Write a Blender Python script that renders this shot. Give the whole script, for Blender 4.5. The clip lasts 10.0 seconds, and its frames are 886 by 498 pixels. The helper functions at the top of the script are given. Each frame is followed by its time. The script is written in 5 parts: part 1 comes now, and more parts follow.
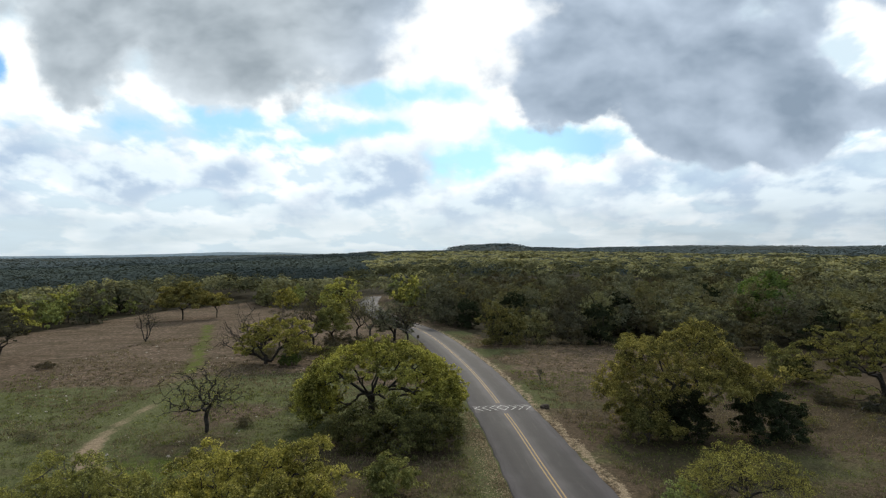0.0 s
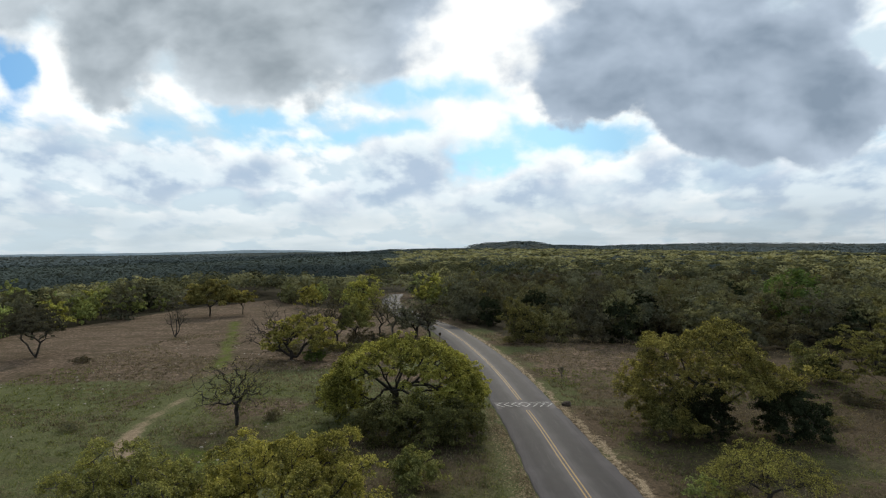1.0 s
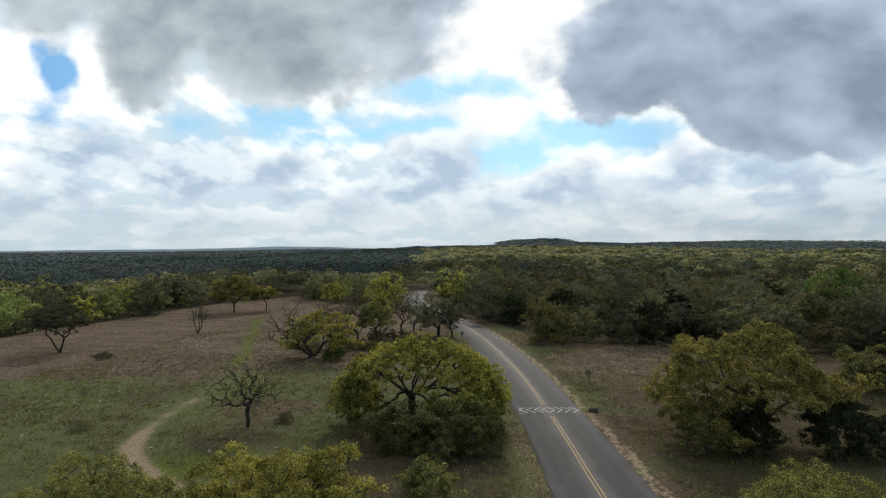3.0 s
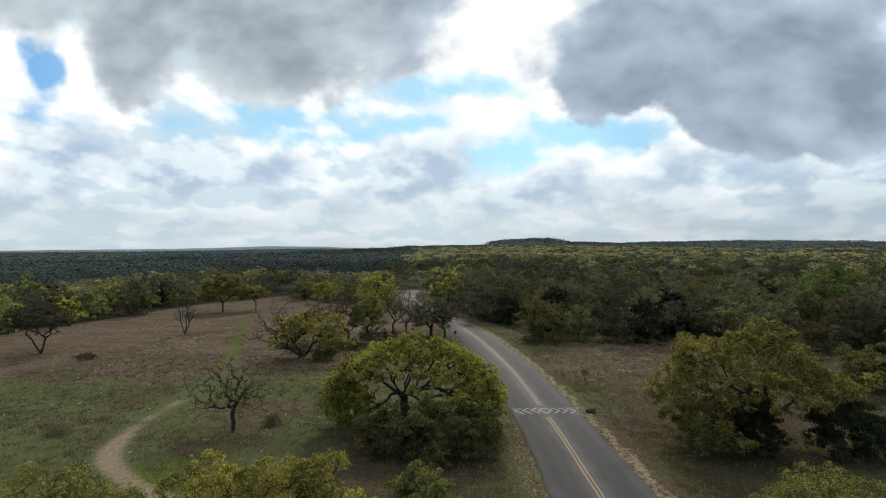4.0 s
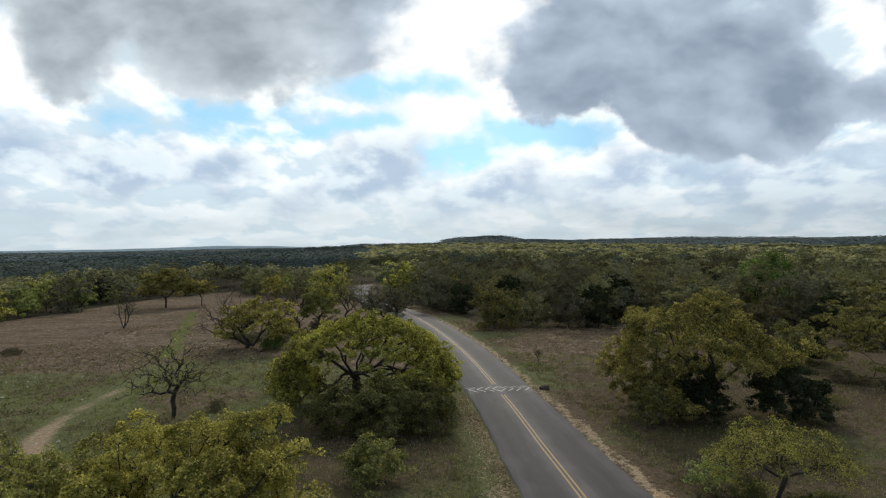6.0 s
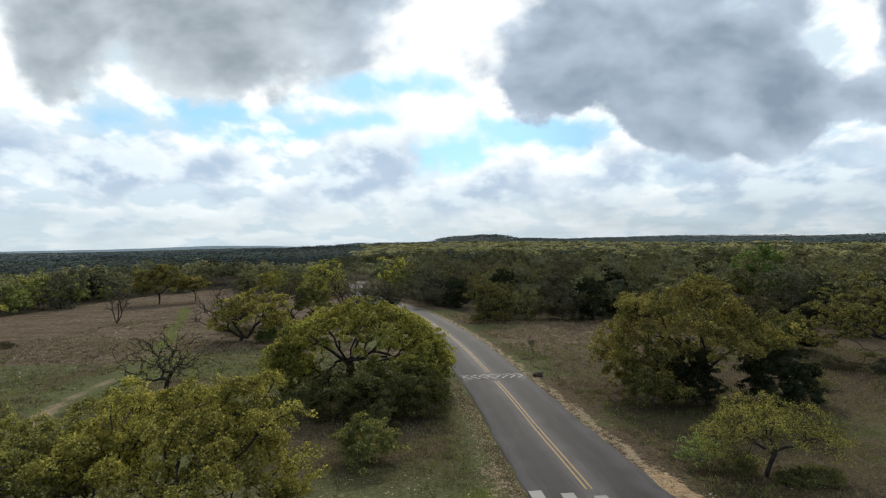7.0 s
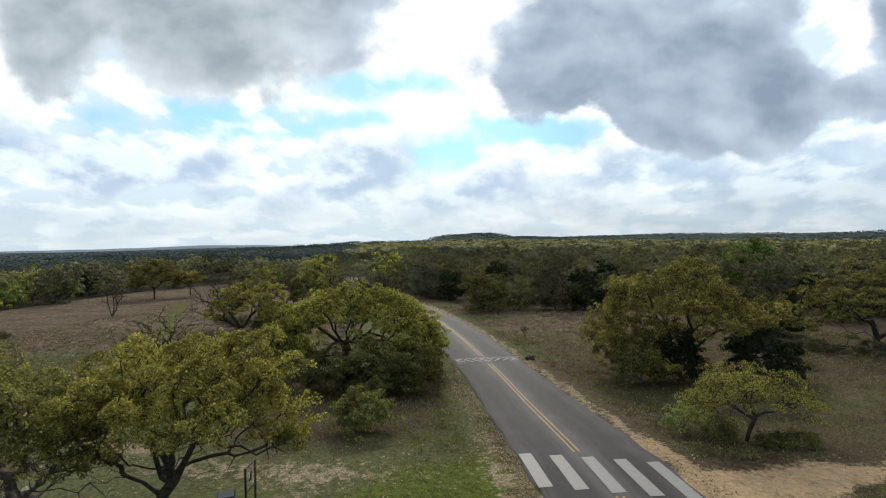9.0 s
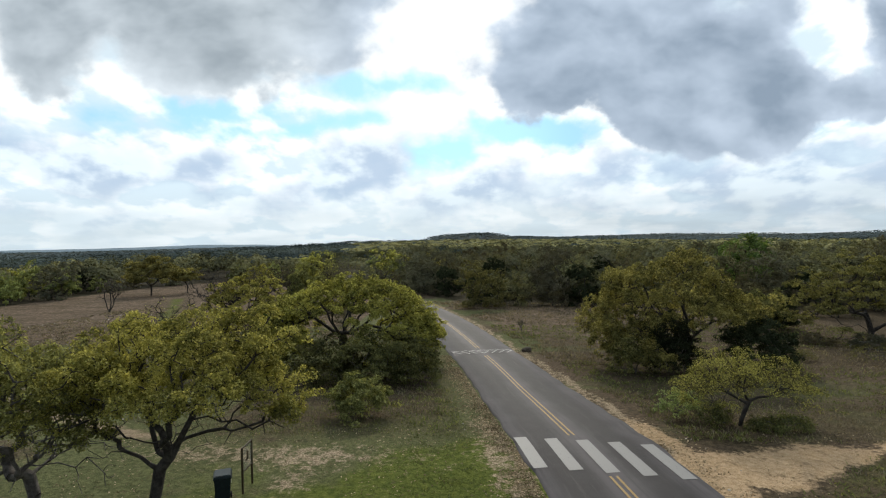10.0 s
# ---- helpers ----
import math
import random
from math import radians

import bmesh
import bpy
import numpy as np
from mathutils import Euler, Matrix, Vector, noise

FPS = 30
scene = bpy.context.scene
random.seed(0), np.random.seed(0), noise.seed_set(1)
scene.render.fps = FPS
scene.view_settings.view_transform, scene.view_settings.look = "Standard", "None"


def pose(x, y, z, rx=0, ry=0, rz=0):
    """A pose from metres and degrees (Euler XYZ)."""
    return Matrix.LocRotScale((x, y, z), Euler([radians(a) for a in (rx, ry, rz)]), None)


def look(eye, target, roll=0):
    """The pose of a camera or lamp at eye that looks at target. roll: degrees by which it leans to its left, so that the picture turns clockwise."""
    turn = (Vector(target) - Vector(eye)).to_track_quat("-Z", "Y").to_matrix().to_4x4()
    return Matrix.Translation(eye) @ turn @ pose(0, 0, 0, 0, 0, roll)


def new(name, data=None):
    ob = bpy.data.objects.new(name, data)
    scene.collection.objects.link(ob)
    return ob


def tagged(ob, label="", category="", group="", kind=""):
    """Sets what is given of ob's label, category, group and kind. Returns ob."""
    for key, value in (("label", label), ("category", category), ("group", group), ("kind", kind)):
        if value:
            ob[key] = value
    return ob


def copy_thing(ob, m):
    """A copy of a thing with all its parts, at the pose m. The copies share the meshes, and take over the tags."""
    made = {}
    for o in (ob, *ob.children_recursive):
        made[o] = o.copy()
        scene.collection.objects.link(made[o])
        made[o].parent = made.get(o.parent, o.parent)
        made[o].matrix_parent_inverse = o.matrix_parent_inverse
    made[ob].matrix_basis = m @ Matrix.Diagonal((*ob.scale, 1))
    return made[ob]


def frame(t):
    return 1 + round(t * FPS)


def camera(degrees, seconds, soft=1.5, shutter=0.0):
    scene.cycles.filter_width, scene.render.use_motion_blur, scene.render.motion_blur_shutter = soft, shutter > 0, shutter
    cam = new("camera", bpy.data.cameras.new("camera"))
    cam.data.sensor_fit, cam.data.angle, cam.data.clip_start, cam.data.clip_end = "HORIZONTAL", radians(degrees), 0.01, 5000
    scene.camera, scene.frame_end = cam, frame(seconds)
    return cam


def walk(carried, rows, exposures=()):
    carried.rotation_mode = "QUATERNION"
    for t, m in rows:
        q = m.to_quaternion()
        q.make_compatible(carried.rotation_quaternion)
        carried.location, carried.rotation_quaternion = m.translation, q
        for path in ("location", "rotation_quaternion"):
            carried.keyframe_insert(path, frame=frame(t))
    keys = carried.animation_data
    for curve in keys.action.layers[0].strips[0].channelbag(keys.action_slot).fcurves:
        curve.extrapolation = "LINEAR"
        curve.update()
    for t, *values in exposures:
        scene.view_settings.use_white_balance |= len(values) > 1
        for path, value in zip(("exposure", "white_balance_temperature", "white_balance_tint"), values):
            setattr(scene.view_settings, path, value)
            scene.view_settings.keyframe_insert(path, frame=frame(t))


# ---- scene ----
cam = camera(78.33, 10.0, soft=1.17)
# seconds, x, y, z, yaw, pitch, roll
ROWS = [
    (0.0, -0.27, -2.95, 14.75, 2.08, -0.10, -0.42), (0.2, -0.33, -3.22, 14.75, 4.28, -0.15, -0.44), (0.5, -0.37, -3.56, 14.75, 4.76, -0.23, -0.47),
    (1.0, -0.37, -3.80, 14.84, 4.28, -0.32, -0.47), (1.5, -0.28, -3.61, 14.85, 4.00, -0.40, -0.45),
    (2.0, -0.11, -3.01, 14.83, 5.53, -0.47, -0.38), (2.5, 0.05, -2.14, 14.81, 6.99, -0.56, -0.35),
    (2.7, 0.06, -1.76, 14.79, 7.09, -0.60, -0.35), (3.8, -0.18, 0.31, 14.55, 6.43, -0.64, -0.35),
    (4.0, -0.30, 0.48, 14.41, 6.18, -0.65, -0.35), (4.5, -0.50, 0.86, 13.91, 5.83, -0.67, -0.45),
    (5.0, -0.45, 1.06, 13.48, 4.71, -0.72, -0.53), (5.5, -0.34, 1.27, 12.94, 2.46, -0.77, -0.57),
    (5.7, -0.29, 1.29, 12.79, 1.89, -0.80, -0.60), (7.0, -0.15, 1.14, 11.44, 0.81, -0.91, -0.86),
    (7.5, 0.02, 0.84, 11.22, 1.03, -0.94, -0.87), (8.0, -0.02, 0.56, 11.02, 0.81, -0.97, -0.96),
    (8.5, -0.12, 0.38, 10.69, 0.56, -1.02, -1.02), (9.0, -0.07, 0.18, 10.21, 0.24, -1.04, -1.02),
    (9.5, 0.01, 0.08, 9.78, 0.06, -1.05, -0.96), (10.0, 0.00, 0.00, 9.50, 0.00, -1.05, -0.95),
]


def eye_pose(x, y, z, yaw, pitch, roll):
    ahead = Vector((-math.sin(radians(yaw)) * math.cos(radians(pitch)), math.cos(radians(yaw)) * math.cos(radians(pitch)), math.sin(radians(pitch))))
    eye = Vector((x, y, z))
    return look(eye, eye + ahead, roll)


walk(cam, [(t, eye_pose(*row)) for t, *row in ROWS], [(0.0, -0.25), (0.6, -0.39), (5.0, -0.37), (7.5, -0.27), (10.0, -0.18)])

# ---- sky, clouds and sun ----
SUN_AZ, SUN_EL = radians(3.0), radians(35.0)   # ahead of the camera, behind thin cloud
world = bpy.data.worlds.new("sky")
scene.world = world
world.use_nodes = True
wt = world.node_tree
wt.nodes.clear()


def node(tree, kind, **values):
    n = tree.nodes.new(kind)
    for key, value in values.items():
        setattr(n, key, value)
    return n


def put(tree, socket, value):
    if hasattr(value, "is_output"):
        tree.links.new(value, socket)
    else:
        socket.default_value = value


def calc(tree, op, a, b=0.0, c=0.0, clamp=False):
    n = node(tree, "ShaderNodeMath", operation=op, use_clamp=clamp)
    for socket, value in zip(n.inputs, (a, b, c)):
        put(tree, socket, value)
    return n.outputs[0]


def vec(tree, op, a, b=(0, 0, 0), scale=1.0):
    n = node(tree, "ShaderNodeVectorMath", operation=op)
    put(tree, n.inputs[0], a)
    put(tree, n.inputs[1], b)
    if op == "SCALE":
        put(tree, n.inputs["Scale"], scale)
    return n.outputs["Value"] if op in ("DOT_PRODUCT", "LENGTH") else n.outputs["Vector"]


def ramp(tree, value, low, high, to_low=0.0, to_high=1.0, smooth=True):
    n = node(tree, "ShaderNodeMapRange", interpolation_type="SMOOTHSTEP" if smooth else "LINEAR")
    for socket, v in zip(n.inputs, (value, low, high, to_low, to_high)):
        put(tree, socket, v)
    return n.outputs[0]


def noise_of(tree, where, scale, detail=4.0, rough=0.55, distortion=0.0, color=False):
    n = node(tree, "ShaderNodeTexNoise")
    if where is not None:
        put(tree, n.inputs["Vector"], where)
    n.inputs["Scale"].default_value, n.inputs["Detail"].default_value = scale, detail
    n.inputs["Roughness"].default_value, n.inputs["Distortion"].default_value = rough, distortion
    return n.outputs["Color" if color else "Fac"]


def blend(tree, fac, a, b, mode="MIX"):
    n = node(tree, "ShaderNodeMix", data_type="RGBA", blend_type=mode)
    put(tree, n.inputs[0], fac)
    put(tree, n.inputs[6], a if hasattr(a, "is_output") else (*a, 1))
    put(tree, n.inputs[7], b if hasattr(b, "is_output") else (*b, 1))
    return n.outputs[2]


sky = node(wt, "ShaderNodeTexSky", sky_type="NISHITA", sun_disc=False, sun_elevation=SUN_EL, sun_rotation=SUN_AZ, air_density=1.0, dust_density=0.6, ozone_density=1.4)
way = node(wt, "ShaderNodeTexCoord").outputs["Generated"]
part3 = node(wt, "ShaderNodeSeparateXYZ")
wt.links.new(way, part3.inputs[0])
wx, wy, wz = part3.outputs
# a sheet ahead for the single large clouds, and a deck whose puffs flatten and shrink towards the horizon
sheet = node(wt, "ShaderNodeCombineXYZ")
ahead = calc(wt, "MAXIMUM", wy, 0.08)
sheet_u, sheet_v = calc(wt, "DIVIDE", wx, ahead), calc(wt, "DIVIDE", wz, ahead)
put(wt, sheet.inputs[0], sheet_u)
put(wt, sheet.inputs[1], sheet_v)
sheet = sheet.outputs[0]
under = calc(wt, "MAXIMUM", calc(wt, "ADD", wz, 0.36), 0.2)
deck = node(wt, "ShaderNodeCombineXYZ")
put(wt, deck.inputs[0], calc(wt, "DIVIDE", wx, under))
put(wt, deck.inputs[1], calc(wt, "MULTIPLY", calc(wt, "DIVIDE", wy, under), 0.72))
deck = deck.outputs[0]
half = (0.5, 0.5, 0.5)
ragged = vec(wt, "SCALE", vec(wt, "SUBTRACT", noise_of(wt, sheet, 4.5, 3.0, 0.5, color=True), half), scale=0.17)
ragged = vec(wt, "ADD", ragged, vec(wt, "SCALE", vec(wt, "SUBTRACT", noise_of(wt, sheet, 17.0, 4.0, 0.55, color=True), half), scale=0.055))
bent = vec(wt, "ADD", sheet, vec(wt, "MULTIPLY", ragged, (1, 0.75, 0)))
bent_parts = node(wt, "ShaderNodeSeparateXYZ")
wt.links.new(bent, bent_parts.inputs[0])
bent_u, bent_v = bent_parts.outputs[0], bent_parts.outputs[1]


def cloud_field(rows):
    """How far inside the nearest of some clouds (centre across and up, half width, height above and below it); 0 at the rim."""
    best = -9.0
    for u, v, w, top, foot in rows:
        du = calc(wt, "MULTIPLY", calc(wt, "SUBTRACT", bent_u, u), 1 / w)
        dv = calc(wt, "SUBTRACT", bent_v, v)
        dv = calc(wt, "MAXIMUM", calc(wt, "MULTIPLY", dv, 1 / top), calc(wt, "MULTIPLY", dv, -1 / foot))
        d = calc(wt, "SQRT", calc(wt, "MULTIPLY_ADD", du, du, calc(wt, "MULTIPLY", dv, dv)))
        inside = calc(wt, "MULTIPLY", calc(wt, "SUBTRACT", 1.0, d), min(w, top, foot) / 0.1)
        best = inside if best == -9.0 else calc(wt, "SMOOTH_MAX", best, inside, 0.15)
    return best


# the large grey clouds, the small lilac ones below them, the blue gaps
THICK = [
    (-0.40, 0.46, 0.33, 0.30, 0.205), (-0.23, 0.44, 0.13, 0.20, 0.13), (-0.68, 0.44, 0.18, 0.20, 0.165), (-0.90, 0.53, 0.20, 0.15, 0.11),
    (0.405, 0.38, 0.30, 0.30, 0.18), (0.46, 0.27, 0.23, 0.15, 0.125), (0.235, 0.33, 0.18, 0.12, 0.125), (0.43, 0.48, 0.22, 0.20, 0.15),
    (0.60, 0.28, 0.15, 0.12, 0.125), (0.88, 0.33, 0.12, 0.25, 0.15), (0.58, 0.52, 0.35, 0.20, 0.14), (0.77, 0.255, 0.12, 0.05, 0.05),
]
MID = [
    (-0.64, 0.155, 0.14, 0.06, 0.045), (-0.84, 0.175, 0.14, 0.06, 0.06), (-0.15, 0.115, 0.14, 0.075, 0.045), (0.08, 0.083, 0.20, 0.05, 0.035),
    (0.41, 0.108, 0.19, 0.04, 0.035), (0.66, 0.125, 0.18, 0.05, 0.045), (0.87, 0.115, 0.12, 0.05, 0.04), (-0.43, 0.14, 0.10, 0.04, 0.035),
    (-0.68, 0.06, 0.24, 0.022, 0.02), (0.58, 0.06, 0.25, 0.018, 0.016), (-0.40, 0.075, 0.14, 0.02, 0.018), (-0.93, 0.10, 0.14, 0.025, 0.025),
]
GAPS = [
    (0.15, 0.193, 0.14, 0.024, 0.032), (0.01, 0.168, 0.08, 0.03, 0.025), (0.22, 0.19, 0.08, 0.022, 0.024), (-0.12, 0.285, 0.12, 0.035, 0.025), (-0.43, 0.238, 0.12, 0.016, 0.016),
    (-0.93, 0.335, 0.055, 0.07, 0.075), (-0.83, 0.262, 0.08, 0.013, 0.015), (-0.30, 0.205, 0.12, 0.010, 0.010), (0.715, 0.20, 0.03, 0.012, 0.012),
]
HOLES = [(0.70, 0.345, 0.05, 0.05, 0.04), (-0.60, 0.36, 0.04, 0.04, 0.04), (-0.30, 0.36, 0.04, 0.03, 0.03), (0.52, 0.42, 0.05, 0.03, 0.03)]
ahead_only = ramp(wt, wy, 0.25, 0.5)
behind = calc(wt, "SUBTRACT", 1.0, ahead_only)
# puffs, and the same puffs seen a little higher up: their difference lights the upper rims
puff = noise_of(wt, deck, 3.8, 6.0, 0.5)
puff_above = noise_of(wt, vec(wt, "ADD", deck, (0.02, -0.06, 0)), 3.8, 5.0, 0.5)
rim = calc(wt, "SUBTRACT", puff, puff_above)
lump = noise_of(wt, vec(wt, "MULTIPLY", sheet, (1, 1.25, 1)), 9.0, 5.0, 0.5)
soft = vec(wt, "ADD", sheet, vec(wt, "SCALE", ragged, scale=0.35))
fold = noise_of(wt, vec(wt, "MULTIPLY", soft, (1, 1.5, 1)), 4.6, 4.0, 0.5)
thick_in = calc(wt, "ADD", cloud_field(THICK), calc(wt, "MULTIPLY", calc(wt, "SUBTRACT", lump, 0.5), 1.5))
thick_in = calc(wt, "SUBTRACT", thick_in, ramp(wt, cloud_field(HOLES), -0.6, 0.4, 0.0, ramp(wt, sheet_u, 0.0, 0.5, 0.4, 0.8)))
left_half = ramp(wt, sheet_u, 0.0, -0.35)
soft_rim = ramp(wt, sheet_v, 0.22, 0.36, 0.14, 0.36)
thick = calc(wt, "MULTIPLY", ramp(wt, thick_in, calc(wt, "MULTIPLY", soft_rim, -0.7), soft_rim), ahead_only)
thick = calc(wt, "ADD", thick, calc(wt, "MULTIPLY", ramp(wt, puff, 0.50, 0.64, 0.0, 0.8), behind), clamp=True)
mid_in = calc(wt, "ADD", cloud_field(MID), calc(wt, "MULTIPLY", calc(wt, "SUBTRACT", puff, 0.44), 1.5))
mid = calc(wt, "MULTIPLY", ramp(wt, mid_in, -0.14, 0.36, 0.0, 0.9), ahead_only)
gap_in = calc(wt, "ADD", cloud_field(GAPS), calc(wt, "MULTIPLY", calc(wt, "SUBTRACT", 0.54, puff), 1.3))
gap = calc(wt, "MULTIPLY", ramp(wt, gap_in, -0.10, 0.24), ahead_only)
gap = calc(wt, "ADD", gap, calc(wt, "MULTIPLY", ramp(wt, puff, 0.46, 0.36, 0.0, 0.5), behind), clamp=True)
blue = blend(wt, 1.0, sky.outputs[0], (0.075, 0.120, 0.150), "MULTIPLY")
blue = blend(wt, 0.6, blue, blend(wt, ramp(wt, wx, -0.75, -0.45), (0.24, 0.55, 1.02), (0.58, 0.94, 1.10)))
blue = blend(wt, ramp(wt, sheet_u, 0.12, 0.26, 0.0, 0.5), blue, (0.40, 0.72, 1.0))
# thin bright cloud: white tops, pale shaded hollows
white = blend(wt, ramp(wt, calc(wt, "MULTIPLY_ADD", rim, 1.1, puff), 0.35, 0.56), (0.80, 0.97, 1.08), (1.30, 1.34, 1.34))
glow = ramp(wt, vec(wt, "LENGTH", vec(wt, "MULTIPLY", vec(wt, "SUBTRACT", sheet, (0.06, 0.42, 0)), (1, 0.7, 0))), 0.42, 0.05)
white = blend(wt, calc(wt, "MULTIPLY", calc(wt, "MULTIPLY", glow, 0.85), ahead_only), white, (1.35, 1.36, 1.33))
lilac = blend(wt, ramp(wt, calc(wt, "MULTIPLY_ADD", rim, 1.4, lump), 0.38, 0.66), (0.51, 0.66, 0.85), (0.90, 1.04, 1.13))
inner = calc(wt, "MULTIPLY_ADD", calc(wt, "SUBTRACT", fold, 0.5), -2.4, ramp(wt, thick_in, 0.0, 0.8, 0.12, 0.78))
inner = calc(wt, "MULTIPLY_ADD", calc(wt, "SUBTRACT", lump, 0.5), -0.9, inner)
inner = calc(wt, "ADD", inner, ramp(wt, sheet_v, 0.34, 0.18, 0.0, 0.32))
shifted = noise_of(wt, vec(wt, "MULTIPLY", vec(wt, "ADD", soft, (0.01, 0.04, 0)), (1, 1.5, 1)), 4.6, 4.0, 0.5)
inner = calc(wt, "MULTIPLY_ADD", calc(wt, "SUBTRACT", fold, shifted), -1.7, inner)
inner = ramp(wt, inner, -0.25, 1.35, smooth=False)
grey = blend(wt, inner, blend(wt, left_half, (0.70, 0.82, 0.97), (0.79, 0.88, 0.95)), blend(wt, left_half, (0.30, 0.386, 0.492), (0.35, 0.415, 0.467)))
color = blend(wt, gap, white, blue)
color = blend(wt, mid, color, lilac)
color = blend(wt, thick, color, grey)
color = blend(wt, ramp(wt, wy, 0.15, -0.25), color, blend(wt, 1.0, color, (0.47, 0.50, 0.56), "MULTIPLY"))
streak = noise_of(wt, vec(wt, "MULTIPLY", sheet, (1, 6, 1)), 5.0, 4.0, 0.5)
low_air = calc(wt, "MULTIPLY", ramp(wt, wz, 0.0, 0.12, 1.1, 0.0), ramp(wt, streak, 0.3, 0.7, 0.85, 0.55))
color = blend(wt, low_air, color, blend(wt, ramp(wt, sheet_u, -0.1, 0.5), (0.65, 0.77, 0.835), (0.50, 0.595, 0.66)))
color = blend(wt, ramp(wt, wz, 0.0, -0.05), color, (0.06, 0.06, 0.05))
shine = node(wt, "ShaderNodeBackground")
wt.links.new(color, shine.inputs[0])
shine.inputs[1].default_value = 1.08
wt.links.new(shine.outputs[0], node(wt, "ShaderNodeOutputWorld").inputs[0])

sun = new("sun", bpy.data.lights.new("sun", "SUN"))
sun.data.energy, sun.data.angle, sun.data.color = 2.65, radians(6), (1.0, 0.92, 0.78)
sun.matrix_world = look((0, 0, 100), Vector((0, 0, 100)) - Vector((math.sin(SUN_AZ) * math.cos(SUN_EL), math.cos(SUN_AZ) * math.cos(SUN_EL), math.sin(SUN_EL))))


# ---- materials ----
def shader(name, rough=0.9):
    m = bpy.data.materials.new(name)
    m.use_nodes = True
    b = m.node_tree.nodes["Principled BSDF"]
    b.inputs["Roughness"].default_value = rough
    b.inputs["Specular IOR Level"].default_value = 0.25
    return m, m.node_tree, b


def coords(tree, kind="Object"):
    return node(tree, "ShaderNodeTexCoord").outputs[kind]


def bump(tree, b, height, strength=0.5, distance=0.05):
    n = node(tree, "ShaderNodeBump")
    n.inputs["Strength"].default_value, n.inputs["Distance"].default_value = strength, distance
    put(tree, n.inputs["Height"], height)
    tree.links.new(n.outputs[0], b.inputs["Normal"])


def leaf_material(name, dark, light, tip, glow_through=0.38, by_tree=False, even=False):
    """Leaves: tone by leaf, by clump and by tree; some light comes through."""
    m = bpy.data.materials.new(name)
    m.use_nodes = True
    t = m.node_tree
    t.nodes.clear()
    leaf = node(t, "ShaderNodeNewGeometry").outputs["Random Per Island"]
    tree_tone = node(t, "ShaderNodeObjectInfo").outputs["Random"]
    clump = node(t, "ShaderNodeAttribute", attribute_name="tone").outputs["Fac"] if by_tree else noise_of(t, coords(t), 0.55, 4.0)
    c = blend(t, ramp(t, clump, 0.35, 0.66), dark, light)
    c = blend(t, ramp(t, leaf, 0.5, 1.0, 0.0, 0.12 if by_tree or even else 0.45), c, tip)
    if by_tree:
        c = blend(t, ramp(t, clump, 0.0, 0.3, 0.8, 0.0), c, [v * 0.5 for v in dark])
    hsv = node(t, "ShaderNodeHueSaturation")
    put(t, hsv.inputs["Color"], c)
    hsv.inputs["Saturation"].default_value = 0.88
    put(t, hsv.inputs["Hue"], ramp(t, tree_tone, 0, 1, 0.476 if even else 0.485, 0.516 if even else 0.512, False))
    put(t, hsv.inputs["Value"], calc(t, "MULTIPLY", ramp(t, tree_tone, 0, 1, 0.68 if even else 0.8, 1.38 if even else 1.2, False), ramp(t, leaf, 0, 1, 0.96 if by_tree else 0.8 if even else 0.66, 1.04 if by_tree else 1.2 if even else 1.42, False)))
    d, g, mix = node(t, "ShaderNodeBsdfDiffuse"), node(t, "ShaderNodeBsdfTranslucent"), node(t, "ShaderNodeMixShader")
    put(t, d.inputs[0], hsv.outputs[0])
    put(t, g.inputs[0], blend(t, 1.0, hsv.outputs[0], (1.55, 1.45, 0.9), "MULTIPLY"))
    mix.inputs[0].default_value = glow_through
    t.links.new(d.outputs[0], mix.inputs[1])
    t.links.new(g.outputs[0], mix.inputs[2])
    t.links.new(mix.outputs[0], node(t, "ShaderNodeOutputMaterial").inputs[0])
    return m


LEAF_OAK = leaf_material("leaf_live_oak", (0.085, 0.090, 0.020), (0.275, 0.270, 0.049), (0.46, 0.425, 0.115), 0.45)
LEAF_OLIVE = leaf_material("leaf_olive", (0.075, 0.08, 0.029), (0.15, 0.147, 0.048), (0.22, 0.205, 0.072))
# brighter copy of the oak leaf, backlight put into its colour
LEAF_OAK_LIT = leaf_material("leaf_oak_lit", (0.105, 0.112, 0.026), (0.335, 0.335, 0.062), (0.52, 0.49, 0.14), 0.48)
LEAF_DULL = leaf_material("leaf_dull_oak", (0.085, 0.088, 0.028), (0.205, 0.198, 0.055), (0.32, 0.295, 0.095))
# darker copy of the olive leaf, shade under the oak put into its colour
LEAF_BUSH_SHADED = leaf_material("leaf_thicket_shaded", (0.052, 0.060, 0.022), (0.122, 0.127, 0.039), (0.16, 0.16, 0.055), 0.3)
LEAF_SAGE = leaf_material("leaf_sage", (0.085, 0.098, 0.030), (0.215, 0.222, 0.060), (0.30, 0.30, 0.10))
LEAF_DARK = leaf_material("leaf_cedar", (0.020, 0.028, 0.014), (0.036, 0.046, 0.022), (0.055, 0.066, 0.03), 0.15)
LEAF_SPRING = leaf_material("leaf_spring", (0.105, 0.132, 0.042), (0.252, 0.295, 0.090), (0.35, 0.385, 0.13))
LEAF_MESQUITE = leaf_material("leaf_mesquite", (0.10, 0.094, 0.026), (0.225, 0.212, 0.046), (0.33, 0.30, 0.08))
LEAF_GREY = leaf_material("leaf_grey_green", (0.074, 0.077, 0.048), (0.16, 0.158, 0.094), (0.17, 0.168, 0.104), 0.2, even=True)
